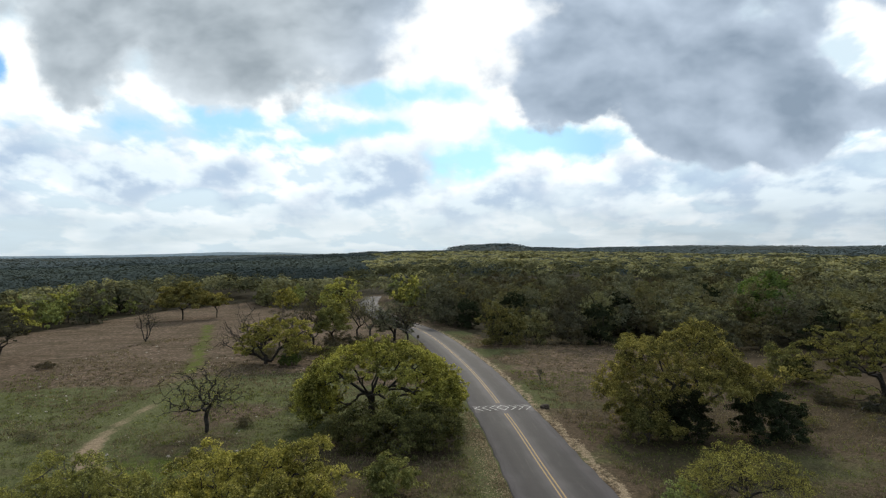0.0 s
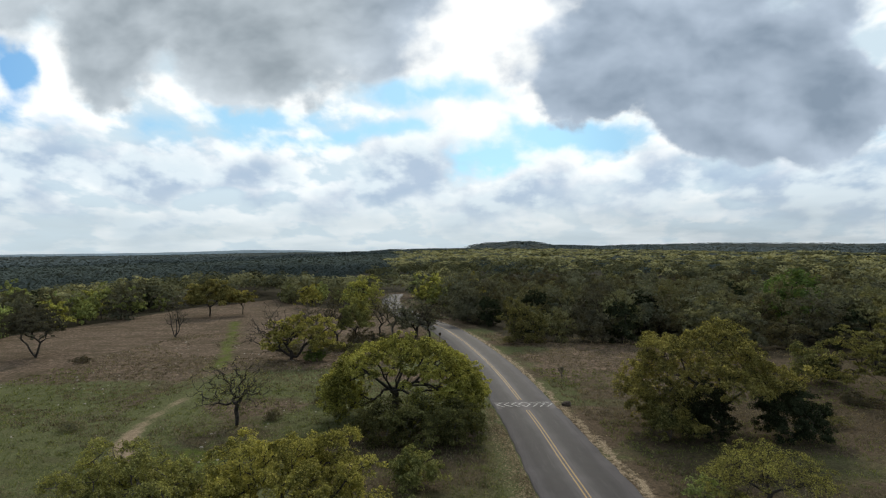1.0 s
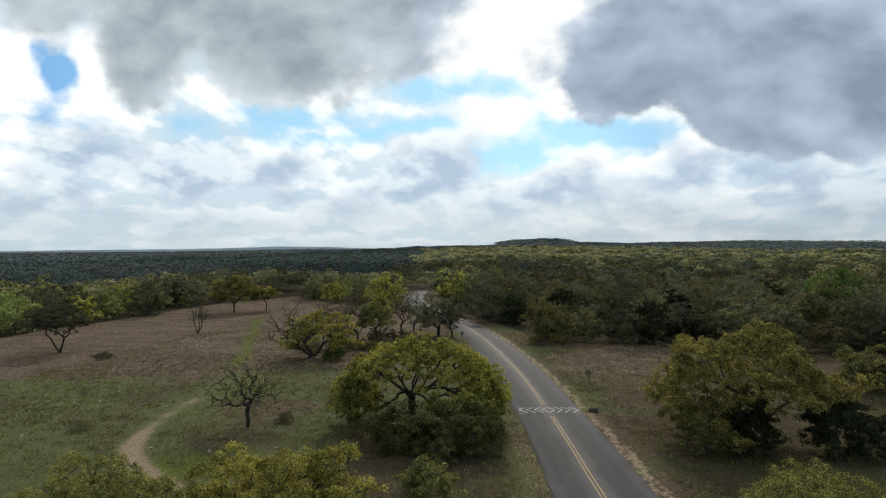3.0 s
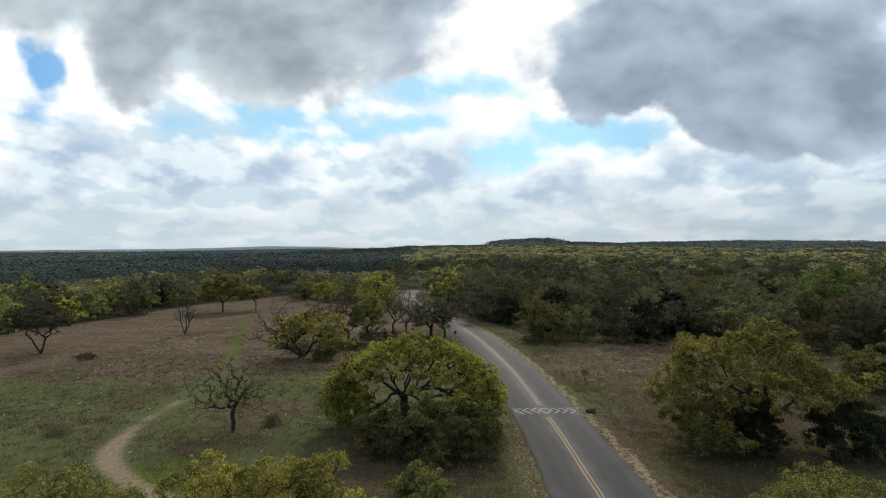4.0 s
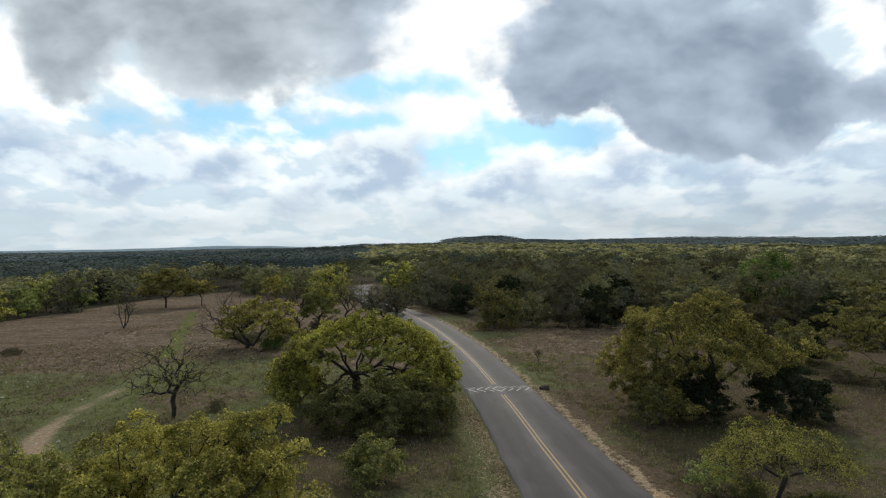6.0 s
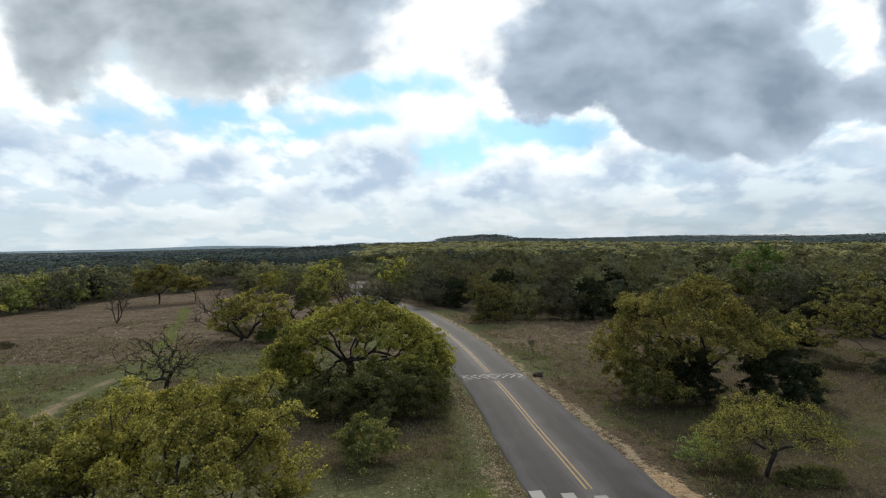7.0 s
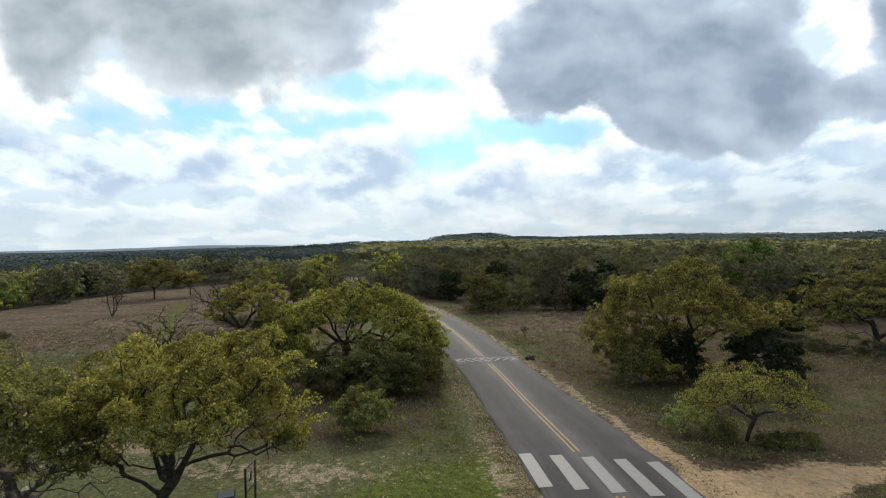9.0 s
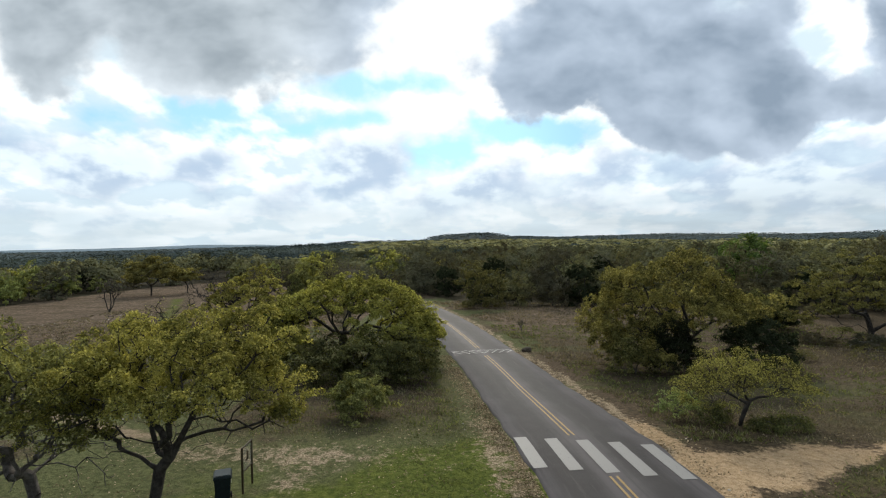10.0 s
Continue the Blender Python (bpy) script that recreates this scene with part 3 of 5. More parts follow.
    lush = lush + 0.5 * corner * np.clip((32 - x) / 6, 0, 1) * (y > 8)
    sand = np.maximum(sand, (side > 0) * np.clip(1.2 - np.abs(d - 3.75) / 0.8, 0, 0.85) * np.clip((36 - y) / 9, 0, 1))
    track = np.exp(-(dt / (0.55 + 0.35 * np.exp(-((y - 37) / 4) ** 2))) ** 2) * np.clip((60 - y) / 8, 0, 1) * (1 - 0.6 * np.clip((y - 40) / 4, 0, 1) * np.exp(-(dt / 0.32) ** 2))
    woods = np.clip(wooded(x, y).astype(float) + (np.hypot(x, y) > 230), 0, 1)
    # dry grass darkened for shade, right of the road and before the oak
    for name, values in (("green", green), ("lush", lush), ("gravel", gravel), ("sand", sand), ("woods", woods), ("track", track), ("distant", np.clip((np.hypot(x, y) - 300) / 400, 0, 1)), ("thatch_shade", 0.95 * np.exp(-(((x + 5) / 7.5) ** 4 + ((y - 34) / 7) ** 4)) * np.clip((d - 4.4) / 1.5, 0, 1) + np.clip((x - 9.5) / 3, 0, 1) * np.clip((64 + 30 * np.clip((x - 22) / 6, 0, 1) - y) / 12, 0, 1) * np.clip((d - 3.7) / 1.0, 0, 1) * np.clip(1 - sand * 1.5, 0, 1) * (1 - 0.6 * np.exp(-(((x - 29) / 7) ** 2 + ((y - 38) / 9) ** 2)))), ("pale", np.clip((yy - 50) / 16, 0, 1) * (d > 6))):
        a = me.attributes.new(name, "FLOAT", "POINT")
        a.data.foreach_set("value", np.clip(values, 0, 1.5).astype(np.float32))
    return tagged(new("ground", me), "rolling grassy ground, dry brown and green, with bare tracks", "ground", kind="structure")


build_ground()


# ---- road, its paint and the speed hump ----
def across(line):
    d = np.gradient(line, axis=0)
    d /= np.linalg.norm(d, axis=1)[:, None]
    return np.stack([d[:, 1], -d[:, 0]], -1)


ROAD_SIDE = across(ROAD_LINE)
ROAD_LIFT = 0.05


def road_point(y, off):
    """Plan point of the road at the station whose centre has that y, off metres to its right."""
    cx, nx, nyv = (np.interp(y, ROAD_LINE[:, 1], v) for v in (ROAD_LINE[:, 0], ROAD_SIDE[:, 0], ROAD_SIDE[:, 1]))
    return cx + off * nx, y + off * nyv


def road_z(x, y):
    return land(x, y) + ROAD_LIFT


def build_road():
    offs = np.array([-1.03, -1.0, -0.5, 0, 0.5, 1.0, 1.03]) * ROAD_HALF
    n, k = len(ROAD_LINE), len(offs)
    run = np.r_[0, np.cumsum(np.linalg.norm(np.diff(ROAD_LINE, axis=0), axis=1))]
    edge = 1 + 0.02 * np.sin(run * 1.7) + 0.015 * np.sin(run * 3.9)
    p = ROAD_LINE[:, None] + ROAD_SIDE[:, None] * (offs[None, :] * edge[:, None])[:, :, None]
    z = road_z(p[..., 0], p[..., 1]) + 0.03 * (1 - (offs / ROAD_HALF) ** 2)[None]
    z[:, 0] -= 0.12
    z[:, -1] -= 0.12
    v = np.concatenate([p, z[..., None]], -1).reshape(-1, 3)
    i = np.arange(n * k).reshape(n, k)
    f = np.stack([i[:-1, :-1], i[:-1, 1:], i[1:, 1:], i[1:, :-1]], -1).reshape(-1, 4)
    me = mesh_of("road", v, f, ASPHALT)
    uv = me.uv_layers.new(name="UVMap")
    tex = np.stack([np.broadcast_to(offs[None] / (2 * ROAD_HALF) + 0.5, (n, k)), np.broadcast_to(run[:, None] / 10, (n, k))], -1).reshape(-1, 2)
    uv.data.foreach_set("uv", tex[f.ravel()].astype(np.float32).ravel())
    me.polygons.foreach_set("use_smooth", np.ones(len(f), bool))
    return tagged(new("road", me), "worn grey asphalt two-lane road curving away", "road", kind="structure")


road = build_road()


def paint_strip(name, a, b, off_a, off_b, material, label, wide=0.12, lift=0.042):
    """A painted strip that follows the road from station a to b, between two offsets of its middle."""
    ys = np.linspace(a, b, max(2, int(abs(b - a) / 1.2) + 2))
    mid = np.linspace(off_a, off_b, len(ys))
    v = []
    for y, m in zip(ys, mid):
        for o in (m - wide / 2, m + wide / 2):
            px, py = road_point(y, o)
            v.append((px, py, road_z(px, py) + 0.03 * (1 - (o / ROAD_HALF) ** 2) + lift - 0.03))
    f = [(2 * i, 2 * i + 1, 2 * i + 3, 2 * i + 2) for i in range(len(ys) - 1)]
    return child(name, mesh_of(name, v, f, material), road, label)


for a, b, mid_a, mid_b in ((-30, 21.2, -0.2, -0.22), (25.8, 49.6, -0.3, -0.14), (53.6, 125, -0.05, 0.0)):
    for off in (-0.13, 0.13):
        paint_strip("yellow_line", a, b, mid_a + off, mid_b + off, PAINT_YELLOW, "worn yellow centre line", 0.10)

# five long bars of the crosswalk, stepping back across the road
for k in range(5):
    off = -2.79 + 1.35 * k
    y1 = 25.95 - 0.45 * k
    paint_strip("crosswalk_bar", y1 - 3.55, y1, off, off, PAINT_WHITE, "worn white crosswalk bar", 0.60)


def build_hump():
    """A low rounded hump across the road."""
    v, f, uvs = [], [], []
    offs, ys = np.linspace(-2.95, 2.95, 13), np.linspace(-1.3, 1.3, 9)
    for o in offs:
        for s in ys:
            px, py = road_point(51.6 + s, o)
            v.append((px, py, road_z(px, py) + 0.03 * (1 - (o / ROAD_HALF) ** 2) + 0.085 * (1 - (s / 1.3) ** 2) - 0.004))
            uvs.append((o / 6.2 + 0.5, s / 10))
    n = len(ys)
    f = [(i * n + j, (i + 1) * n + j, (i + 1) * n + j + 1, i * n + j + 1) for i in range(12) for j in range(n - 1)]
    me = mesh_of("speed_hump", v, f, ASPHALT_HUMP)
    uv = me.uv_layers.new(name="UVMap")
    for loop in me.loops:
        uv.data[loop.index].uv = uvs[loop.vertex_index]
    return tagged(new("speed_hump", me), "low asphalt speed hump with white chevrons across the road", "speed hump")


hump = build_hump()


def hump_stroke(o1, s1, o2, s2, wide=0.09):
    """One straight painted stroke on the hump."""
    v = []
    d = Vector((o2 - o1, s2 - s1)).normalized()
    for i in range(7):
        o, s = o1 + (o2 - o1) * i / 6, s1 + (s2 - s1) * i / 6
        for k in (-1, 1):
            oo, ss = o - d.y * k * wide / 2, s + d.x * k * wide / 2
            px, py = road_point(51.6 + ss, oo)
            v.append((px, py, road_z(px, py) + 0.03 * (1 - (oo / ROAD_HALF) ** 2) + 0.085 * (1 - (ss / 1.3) ** 2) + 0.012))
    f = [(2 * i, 2 * i + 2, 2 * i + 3, 2 * i + 1) for i in range(6)]
    child("chevron_stroke", mesh_of("chevron_stroke", v, f, PAINT_CHEVRON), hump, "white painted stroke")


for o in (-2.75, -2.0, -1.25):
    hump_stroke(o + 0.6, 0.9, o - 0.1, 0.0)
    hump_stroke(o - 0.1, 0.0, o + 0.6, -0.9)
for o in (1.25, 2.0, 2.75):
    hump_stroke(o - 0.6, 0.9, o + 0.1, 0.0)
    hump_stroke(o + 0.1, 0.0, o - 0.6, -0.9)
for s in (-1, 1):
    hump_stroke(-0.6, 0.0, 0.0, 0.9 * s)
    hump_stroke(0.0, 0.9 * s, 0.6, 0.0)


# ---- trees ----
def grow(rng, trunk, targets, fork, step=0.55, wander=0.16, arch=0.12, direct=0.30, limbs=()):
    """Nodes and parents of a branching skeleton: a trunk line, the main limbs, then a limb to every target from the best node so far."""
    pos, up, trail = [Vector(p) for p in trunk], [-1] + list(range(len(trunk) - 1)), [0.0]
    for a, b in zip(trunk, trunk[1:]):
        trail.append(trail[-1] + (Vector(b) - Vector(a)).length)
    for line in limbs:
        last = min(range(len(pos)), key=lambda i: (pos[i] - Vector(line[0])).length)
        for q in line:
            trail.append(trail[last] + (Vector(q) - pos[last]).length)
            pos.append(Vector(q))
            up.append(last)
            last = len(pos) - 1
    p = np.zeros((len(pos) + len(targets) * 15, 3))
    w = np.zeros(len(p))
    p[: len(pos)], w[: len(pos)] = [tuple(v) for v in pos], trail
    n = len(pos)
    root = np.array(trunk[fork])
    for t in targets[np.argsort(np.linalg.norm(targets - root, axis=1))]:
        d = np.linalg.norm(p[fork:n] - t, axis=1)
        j = fork + int(np.argmin(d + direct * w[fork:n]))
        gap = np.linalg.norm(t - p[j])
        k = int(min(14, max(2, gap / step)))
        start = p[j].copy()
        a1, a2 = rng.normal(0, wander * 0.45 * gap ** 0.8, 3), rng.normal(0, wander * 0.25 * gap ** 0.8, 3)
        last = j
        for m in range(1, k + 1):
            s = m / k
            q = start + (t - start) * s
            q[2] += arch * gap * math.sin(math.pi * s) * (1 if t[2] < start[2] + 0.6 * gap else 0.2)
            if m < k:
                q = q + a1 * math.sin(math.pi * s) + a2 * math.sin(2 * math.pi * s) + rng.normal(0, 0.06 * wander * min(1, gap), 3)
            p[n], w[n] = q, w[last] + gap / k
            up.append(last)
            last = n
            n += 1
    return p[:n], np.array(up)


def limb_mesh(name, p, up, material, tip=0.016, power=2.35, most=0.6, sides=5):
    """Tapered tubes along a skeleton; thickness follows what each limb carries."""
    n = len(p)
    load = np.zeros(n)
    has = np.zeros(n, bool)
    has[up[up >= 0]] = True
    for i in range(n - 1, -1, -1):
        if not has[i]:
            load[i] = tip**power
        if up[i] >= 0:
            load[up[i]] += load[i]
    r = np.minimum(load ** (1 / power), most)
    r = r * (1 + 0.16 * np.sin(np.arange(n) * 12.9898) * (r > 0.03))
    i = np.arange(n)[up >= 0]
    a, b, ra, rb = p[up[i]], p[i], r[up[i]], r[i]
    ra = np.minimum(ra, rb * 1.6 + 0.01)
    d = b - a
    ln = np.linalg.norm(d, axis=1)[:, None] + 1e-9
    d = d / ln
    helper = np.where(np.abs(d[:, 2:3]) > 0.9, [[1.0, 0, 0]], [[0, 0, 1.0]])
    u = np.cross(d, helper)
    u /= np.linalg.norm(u, axis=1)[:, None]
    v = np.cross(d, u)
    b = b + d * (rb[:, None] * 0.2)
    ang = np.arange(sides) * 2 * np.pi / sides
    ring = np.cos(ang)[None, :, None] * u[:, None] + np.sin(ang)[None, :, None] * v[:, None]
    verts = np.concatenate([a[:, None] + ring * ra[:, None, None], b[:, None] + ring * rb[:, None, None]], 1).reshape(-1, 3)
    k = np.arange(len(i))[:, None] * (2 * sides)
    s = np.arange(sides)[None]
    s2 = (s + 1) % sides
    faces = np.stack([k + s, k + s2, k + sides + s2, k + sides + s], -1).reshape(-1, 4)
    me = mesh_of(name, verts, faces, material)
    me.polygons.foreach_set("use_smooth", np.ones(len(faces), bool))
    return me


def leaf_quads(rng, centres, out, size, flat=0.5, loose=0.26):
    """Small bent leaf sprigs at centres, facing roughly along out."""
    n = len(centres)
    nrm = out * flat + rng.normal(0, loose, (n, 3)) + [0, 0, 0.25]
    nrm /= np.linalg.norm(nrm, axis=1)[:, None] + 1e-9
    a = np.cross(nrm, rng.normal(0, 1, (n, 3)))
    a /= np.linalg.norm(a, axis=1)[:, None] + 1e-9
    b = np.cross(nrm, a)
    s = (size * rng.uniform(0.6, 1.35, n))[:, None]
    droop = nrm * s * 0.22
    v = np.stack([centres - a * s * 0.62 - b * s * 0.3 - droop, centres + a * s * 0.62 - b * s * 0.2 - droop, centres + b * s * 0.5], 1).reshape(-1, 3)
    return v, np.arange(3 * n).reshape(n, 3)


def pads(rng, centres, per, r, flat=0.6, low=-0.1, lean=0.5):
    """Twig ends over the upper side of rounded leaf pads, and the way each one faces out of its pad."""
    n = len(centres) * per
    d = rng.normal(0, 1, (n, 3))
    d /= np.linalg.norm(d, axis=1)[:, None]
    d[:, 2] = np.where(d[:, 2] < low, -d[:, 2], d[:, 2])
    wide = np.repeat(r * rng.uniform(0.65, 1.3, len(centres)), per) * rng.uniform(0.6, 1.0, n)
    away = centres - centres.mean(0)
    away = away / (np.linalg.norm(away, axis=1)[:, None] + 1e-9)
    return np.repeat(centres, per, 0) + d * wide[:, None] * [1, 1, flat], d + lean * np.repeat(away, per, 0)


def spaced(rng, points, n, gap):
    """Up to n of the points, no two nearer than the gap."""
    kept = []
    for p in points:
        if len(kept) < n and all(np.linalg.norm(p - q) > gap for q in kept):
            kept.append(p)
    return np.array(kept)


def clump_leaves(rng, targets, each, spread, size, flat=0.55, low=-0.8, whole=0.9, loose=0.26, outs=None):
    """Leaf sprigs on the outer side of a rounded clump at every target."""
    n = len(targets) * each
    d = rng.normal(0, 1, (n, 3))
    d /= np.linalg.norm(d, axis=1)[:, None]
    d[:, 2] = np.where(d[:, 2] < low, -d[:, 2], d[:, 2])
    size_of = np.repeat(rng.uniform(0.65, 1.3, len(targets)), each)
    rad = (rng.uniform(0.35, 1.0, n) ** 0.6 * spread * size_of)[:, None]
    c = np.repeat(targets, each, 0) + d * rad * [1, 1, flat]
    from_mid = targets - (targets.min(0) * 0.65 + targets.max(0) * 0.35 + targets.mean(0)) / 2
    from_mid = from_mid / (np.linalg.norm(from_mid, axis=1)[:, None] + 1e-9)
    if outs is not None:
        return leaf_quads(rng, c, 0.5 * d + np.repeat(outs, each, 0), size, 0.5, loose)
    return leaf_quads(rng, c, d + whole * np.repeat(from_mid, each, 0), size, 0.6, loose)


def dome_points(rng, n, rx, ry, rz, low=-0.2, inner=0.72, lumps=0.16, gaps=0.0, centre=(0, 0, 0), cut=None):
    """Points in the outer part of an uneven dome."""
    d = rng.normal(0, 1, (n * 3, 3))
    d /= np.linalg.norm(d, axis=1)[:, None]
    d = d[d[:, 2] > low]
    ph = rng.uniform(0, 6.28, 6)
    bumpy = np.sin(d[:, 0] * 5 + ph[0]) * np.sin(d[:, 1] * 5 + ph[1]) + 0.7 * np.sin(d[:, 2] * 7 + d[:, 0] * 4 + ph[2])
    keep = bumpy > -1.3 + gaps * 1.6
    d, bumpy = d[keep][:n], bumpy[keep][:n]
    r = rng.uniform(inner, 1.0, len(d)) * (1 + lumps * bumpy)
    p = d * r[:, None] * [rx, ry, rz] + np.array(centre)
    return p if cut is None else p[~cut(p[:, 0], p[:, 1], p[:, 2])]


def make_tree(name, x, y, trunk, targets, fork, leaf, each, spread, size, label, category="tree", bark=BARK, tip=0.016, most=0.6,
              group="", twigs=None, wander=0.16, seed=1, flat=0.55, arch=0.12, sides=5, step=0.42, loose=0.26, direct=0.30, limbs=(), outs=None, ends=None):
    """A tree as one thing: trunk with limbs, and a crown of leaf sprigs. Places are local to its foot."""
    rng = np.random.RandomState(seed)
    foot = new(name)
    foot.location = (x, y, land_at(x, y) - 0.05)
    foot.empty_display_size = 0.5
    tagged(foot, label, category, group)
    ends = targets if ends is None else ends
    p, up = grow(rng, trunk, ends if twigs is None else np.vstack([ends, twigs]), fork, step, wander, arch, direct, limbs)
    child("trunk", limb_mesh("trunk", p, up, bark, tip, most=most, sides=sides), foot)
    if each:
        v, f = clump_leaves(rng, targets, each, spread, size, flat, loose=loose, outs=outs)
        child("crown", mesh_of("crown", v, f, leaf), foot)
    return foot


def bush(name, x, y, rx, ry, h, n, leaf, size, label, seed, each=60, spread=0.5, category="bush", bark=BARK_GREY, group="", low=-0.5):
    """A many-stemmed bush, leafy down to the ground."""
    rng = np.random.RandomState(seed)
    foot = new(name)
    foot.location = (x, y, land_at(x, y) - 0.05)
    tagged(foot, label, category, group)
    n, each, spread = int(n * 2.6), int(each / 2.6), spread * 0.68
    pts = dome_points(rng, n, rx, ry, h * 0.62, low, 0.55, 0.2, 0.1, (0, 0, h * 0.38))
    pts[:, 2] = np.maximum(pts[:, 2], 0.25)
    stems = [(0, 0, 0), (0.05, 0.02, 0.25), (0.08, 0.0, 0.5)]
    p, up = grow(rng, stems, pts, 1, 0.5, 0.1)
    child("stem", limb_mesh("stem", p, up, bark, 0.008, most=0.12, sides=3), foot)
    v, f = clump_leaves(rng, pts, int(each * 2.2), spread, size * 0.72, 0.7, -0.6)
    child("crown", mesh_of("crown", v, f, leaf), foot)
    return foot


R = np.random.RandomState
# the broad round oak beside the road, its thicket below
# a dome of leaf pads on steep dark limbs, open below so that the fork shows
big = dome_points(R(3), 2600, 7.1, 6.0, 4.35, -0.5, 0.86, 0.07, 0.0, (0.8, -0.2, 2.85), lambda x, y, z: (y < 1.0) & (np.abs(x + 0.8) < 2.4 - 0.1 * z) & (z < 4.9) | (np.abs(x + 0.4) < 2.6) & (z < 4.0) | (z < 2.6) & (np.abs(x + 0.8) < 3.6) | (z < 0.8))
big = np.vstack([spaced(R(3), big, 210, 0.88), spaced(R(33), dome_points(R(33), 900, 6.7, 5.3, 4.2, -0.75, 0.8, 0.07, 0.0, (0.8, -0.2, 3.1), lambda x, y, z: (z < 0.7) | (z > 4.0) | (np.abs(x - 0.8) < 4.2)), 58, 0.8)])
big, big_out = pads(R(4), big, 12, 0.85, 0.95, -0.15, 0.6)
LIMBS_BIG = [
    [(-0.3, -0.1, 2.8), (-0.6, -0.3, 3.4), (-1.0, -0.5, 4.1), (-1.2, -0.5, 4.8), (-1.8, -0.5, 5.5), (-2.3, -0.5, 6.0)],
    [(0.15, -0.2, 3.0), (0.1, -0.4, 3.8), (0.5, -0.4, 4.6), (0.55, -0.3, 5.4), (0.9, -0.2, 6.2)],
    [(0.5, -0.1, 2.9), (1.1, -0.2, 3.6), (1.4, -0.2, 4.3), (2.1, 0.0, 4.9), (2.5, 0.1, 5.6), (3.3, 0.1, 6.1)],
    [(-0.6, 0.0, 2.9), (-1.3, -0.3, 3.5), (-2.2, -0.4, 4.2), (-3.1, -0.5, 4.9), (-4.2, -0.5, 5.0)],
    [(0.8, 0.3, 2.9), (1.8, 0.2, 3.5), (2.6, 0.3, 4.3), (3.8, 0.2, 4.9), (5.0, 0.2, 5.0)],
    [(0.0, 0.7, 3.0), (0.3, 1.6, 3.9), (0.2, 2.6, 4.7), (0.5, 3.6, 5.2)],
    [(-0.2, -0.8, 3.1), (-0.5, -1.8, 4.1), (-0.3, -2.9, 4.8), (-0.2, -3.8, 5.1)],
]
make_tree("live_oak", -8.6, 46.0, [(0, 0, 0), (0.05, 0, 0.9), (-0.1, 0.05, 1.8), (0.0, 0.0, 2.5)], big, 3, LEAF_OAK, 40, 0.24, 0.118,
          "broad round live oak with yellow-green crown and dark limbs", most=0.34, seed=3, tip=0.012, flat=0.9, wander=0.3, direct=0.35, sides=4, step=0.5, limbs=LIMBS_BIG, outs=big_out, loose=0.6)
bush("bush", -8.4, 39.4, 2.8, 2.2, 3.4, 64, LEAF_BUSH_SHADED, 0.17, "dense olive bush under the round live oak", 31, 70, 0.6)
bush("bush", -5.4, 38.0, 3.0, 2.4, 3.9, 72, LEAF_BUSH_SHADED, 0.17, "dense olive bush under the round live oak", 32, 70, 0.6)
bush("bush", -2.7, 39.8, 2.6, 2.2, 3.7, 64, LEAF_BUSH_SHADED, 0.17, "dense olive bush at the road side of the live oak", 33, 70, 0.6)
bush("bush", -4.7, 30.0, 2.0, 1.7, 2.45, 56, LEAF_SAGE, 0.15, "low rounded olive-green bush in the grass", 34, 70, 0.5)

# the two oaks whose crowns the camera sinks towards
crown_d = dome_points(R(5), 900, 3.5, 3.1, 2.2, -0.3, 0.4, 0.16, 0.0, (1.25, 0.1, 5.0), lambda x, y, z: (z < 4.9) & (x > 0.3) & (x < 4.2) | (z < 4.2))
crown_d = np.vstack([spaced(R(5), crown_d, 74, 0.78), [(4.3, -0.4, 4.7), (4.9, 0.0, 4.9), (4.7, -0.8, 4.5)]])
crown_d, out_d = pads(R(15), crown_d, 22, 0.66, 0.95, -0.2, 0.45)
LIMBS_D = [
    [(0.9, 0, 3.0), (1.2, 0.02, 3.5), (1.53, 0.05, 4.1), (1.85, 0.1, 4.77), (2.3, 0.2, 5.3), (2.45, 0.3, 5.9)],
    [(1.8, -0.1, 4.2), (2.2, -0.2, 4.3), (2.65, -0.3, 4.15), (3.1, -0.3, 4.2), (3.6, -0.4, 3.95), (4.1, -0.4, 4.2), (4.6, -0.5, 4.0)],
    [(0.5, 0.1, 3.1), (0.36, 0.15, 3.5), (0.24, 0.2, 3.9), (-0.05, 0.25, 4.4), (-0.3, 0.3, 5.0)],
    [(0.3, -0.05, 2.8), (0.05, -0.1, 3.05), (-0.3, -0.2, 3.25), (-0.7, -0.3, 3.3), (-0.95, -0.3, 3.1), (-1.4, -0.3, 3.35)],
]
side_d = dome_points(R(55), 60, 3.2, 1.8, 1.0, -0.7, 0.4, 0.2, 0.0, (0.9, 0.2, 3.9))
make_tree("live_oak", -9.4, 16.6, [(0.1, 0, 0), (0.25, 0, 1.0), (0.45, 0, 1.9), (0.58, 0, 2.6)], crown_d, 3, LEAF_OAK_LIT, 52, 0.2, 0.062,
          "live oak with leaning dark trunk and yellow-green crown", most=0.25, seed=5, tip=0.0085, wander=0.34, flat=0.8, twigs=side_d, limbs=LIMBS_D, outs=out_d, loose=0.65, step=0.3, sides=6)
crown_e = dome_points(R(6), 900, 3.6, 2.5, 2.4, -0.5, 0.4, 0.16, 0.0, (-0.7, -1.0, 4.6), lambda x, y, z: (z < 4.0) & (np.abs(x) < 2.4) | (z < 3.2))
crown_e, out_e = pads(R(16), spaced(R(6), crown_e, 74, 0.78), 22, 0.66, 0.95, -0.2, 0.45)
side_e = dome_points(R(56), 90, 3.2, 2.0, 1.3, -0.7, 0.4, 0.2, 0.0, (0.4, 0.2, 3.0))
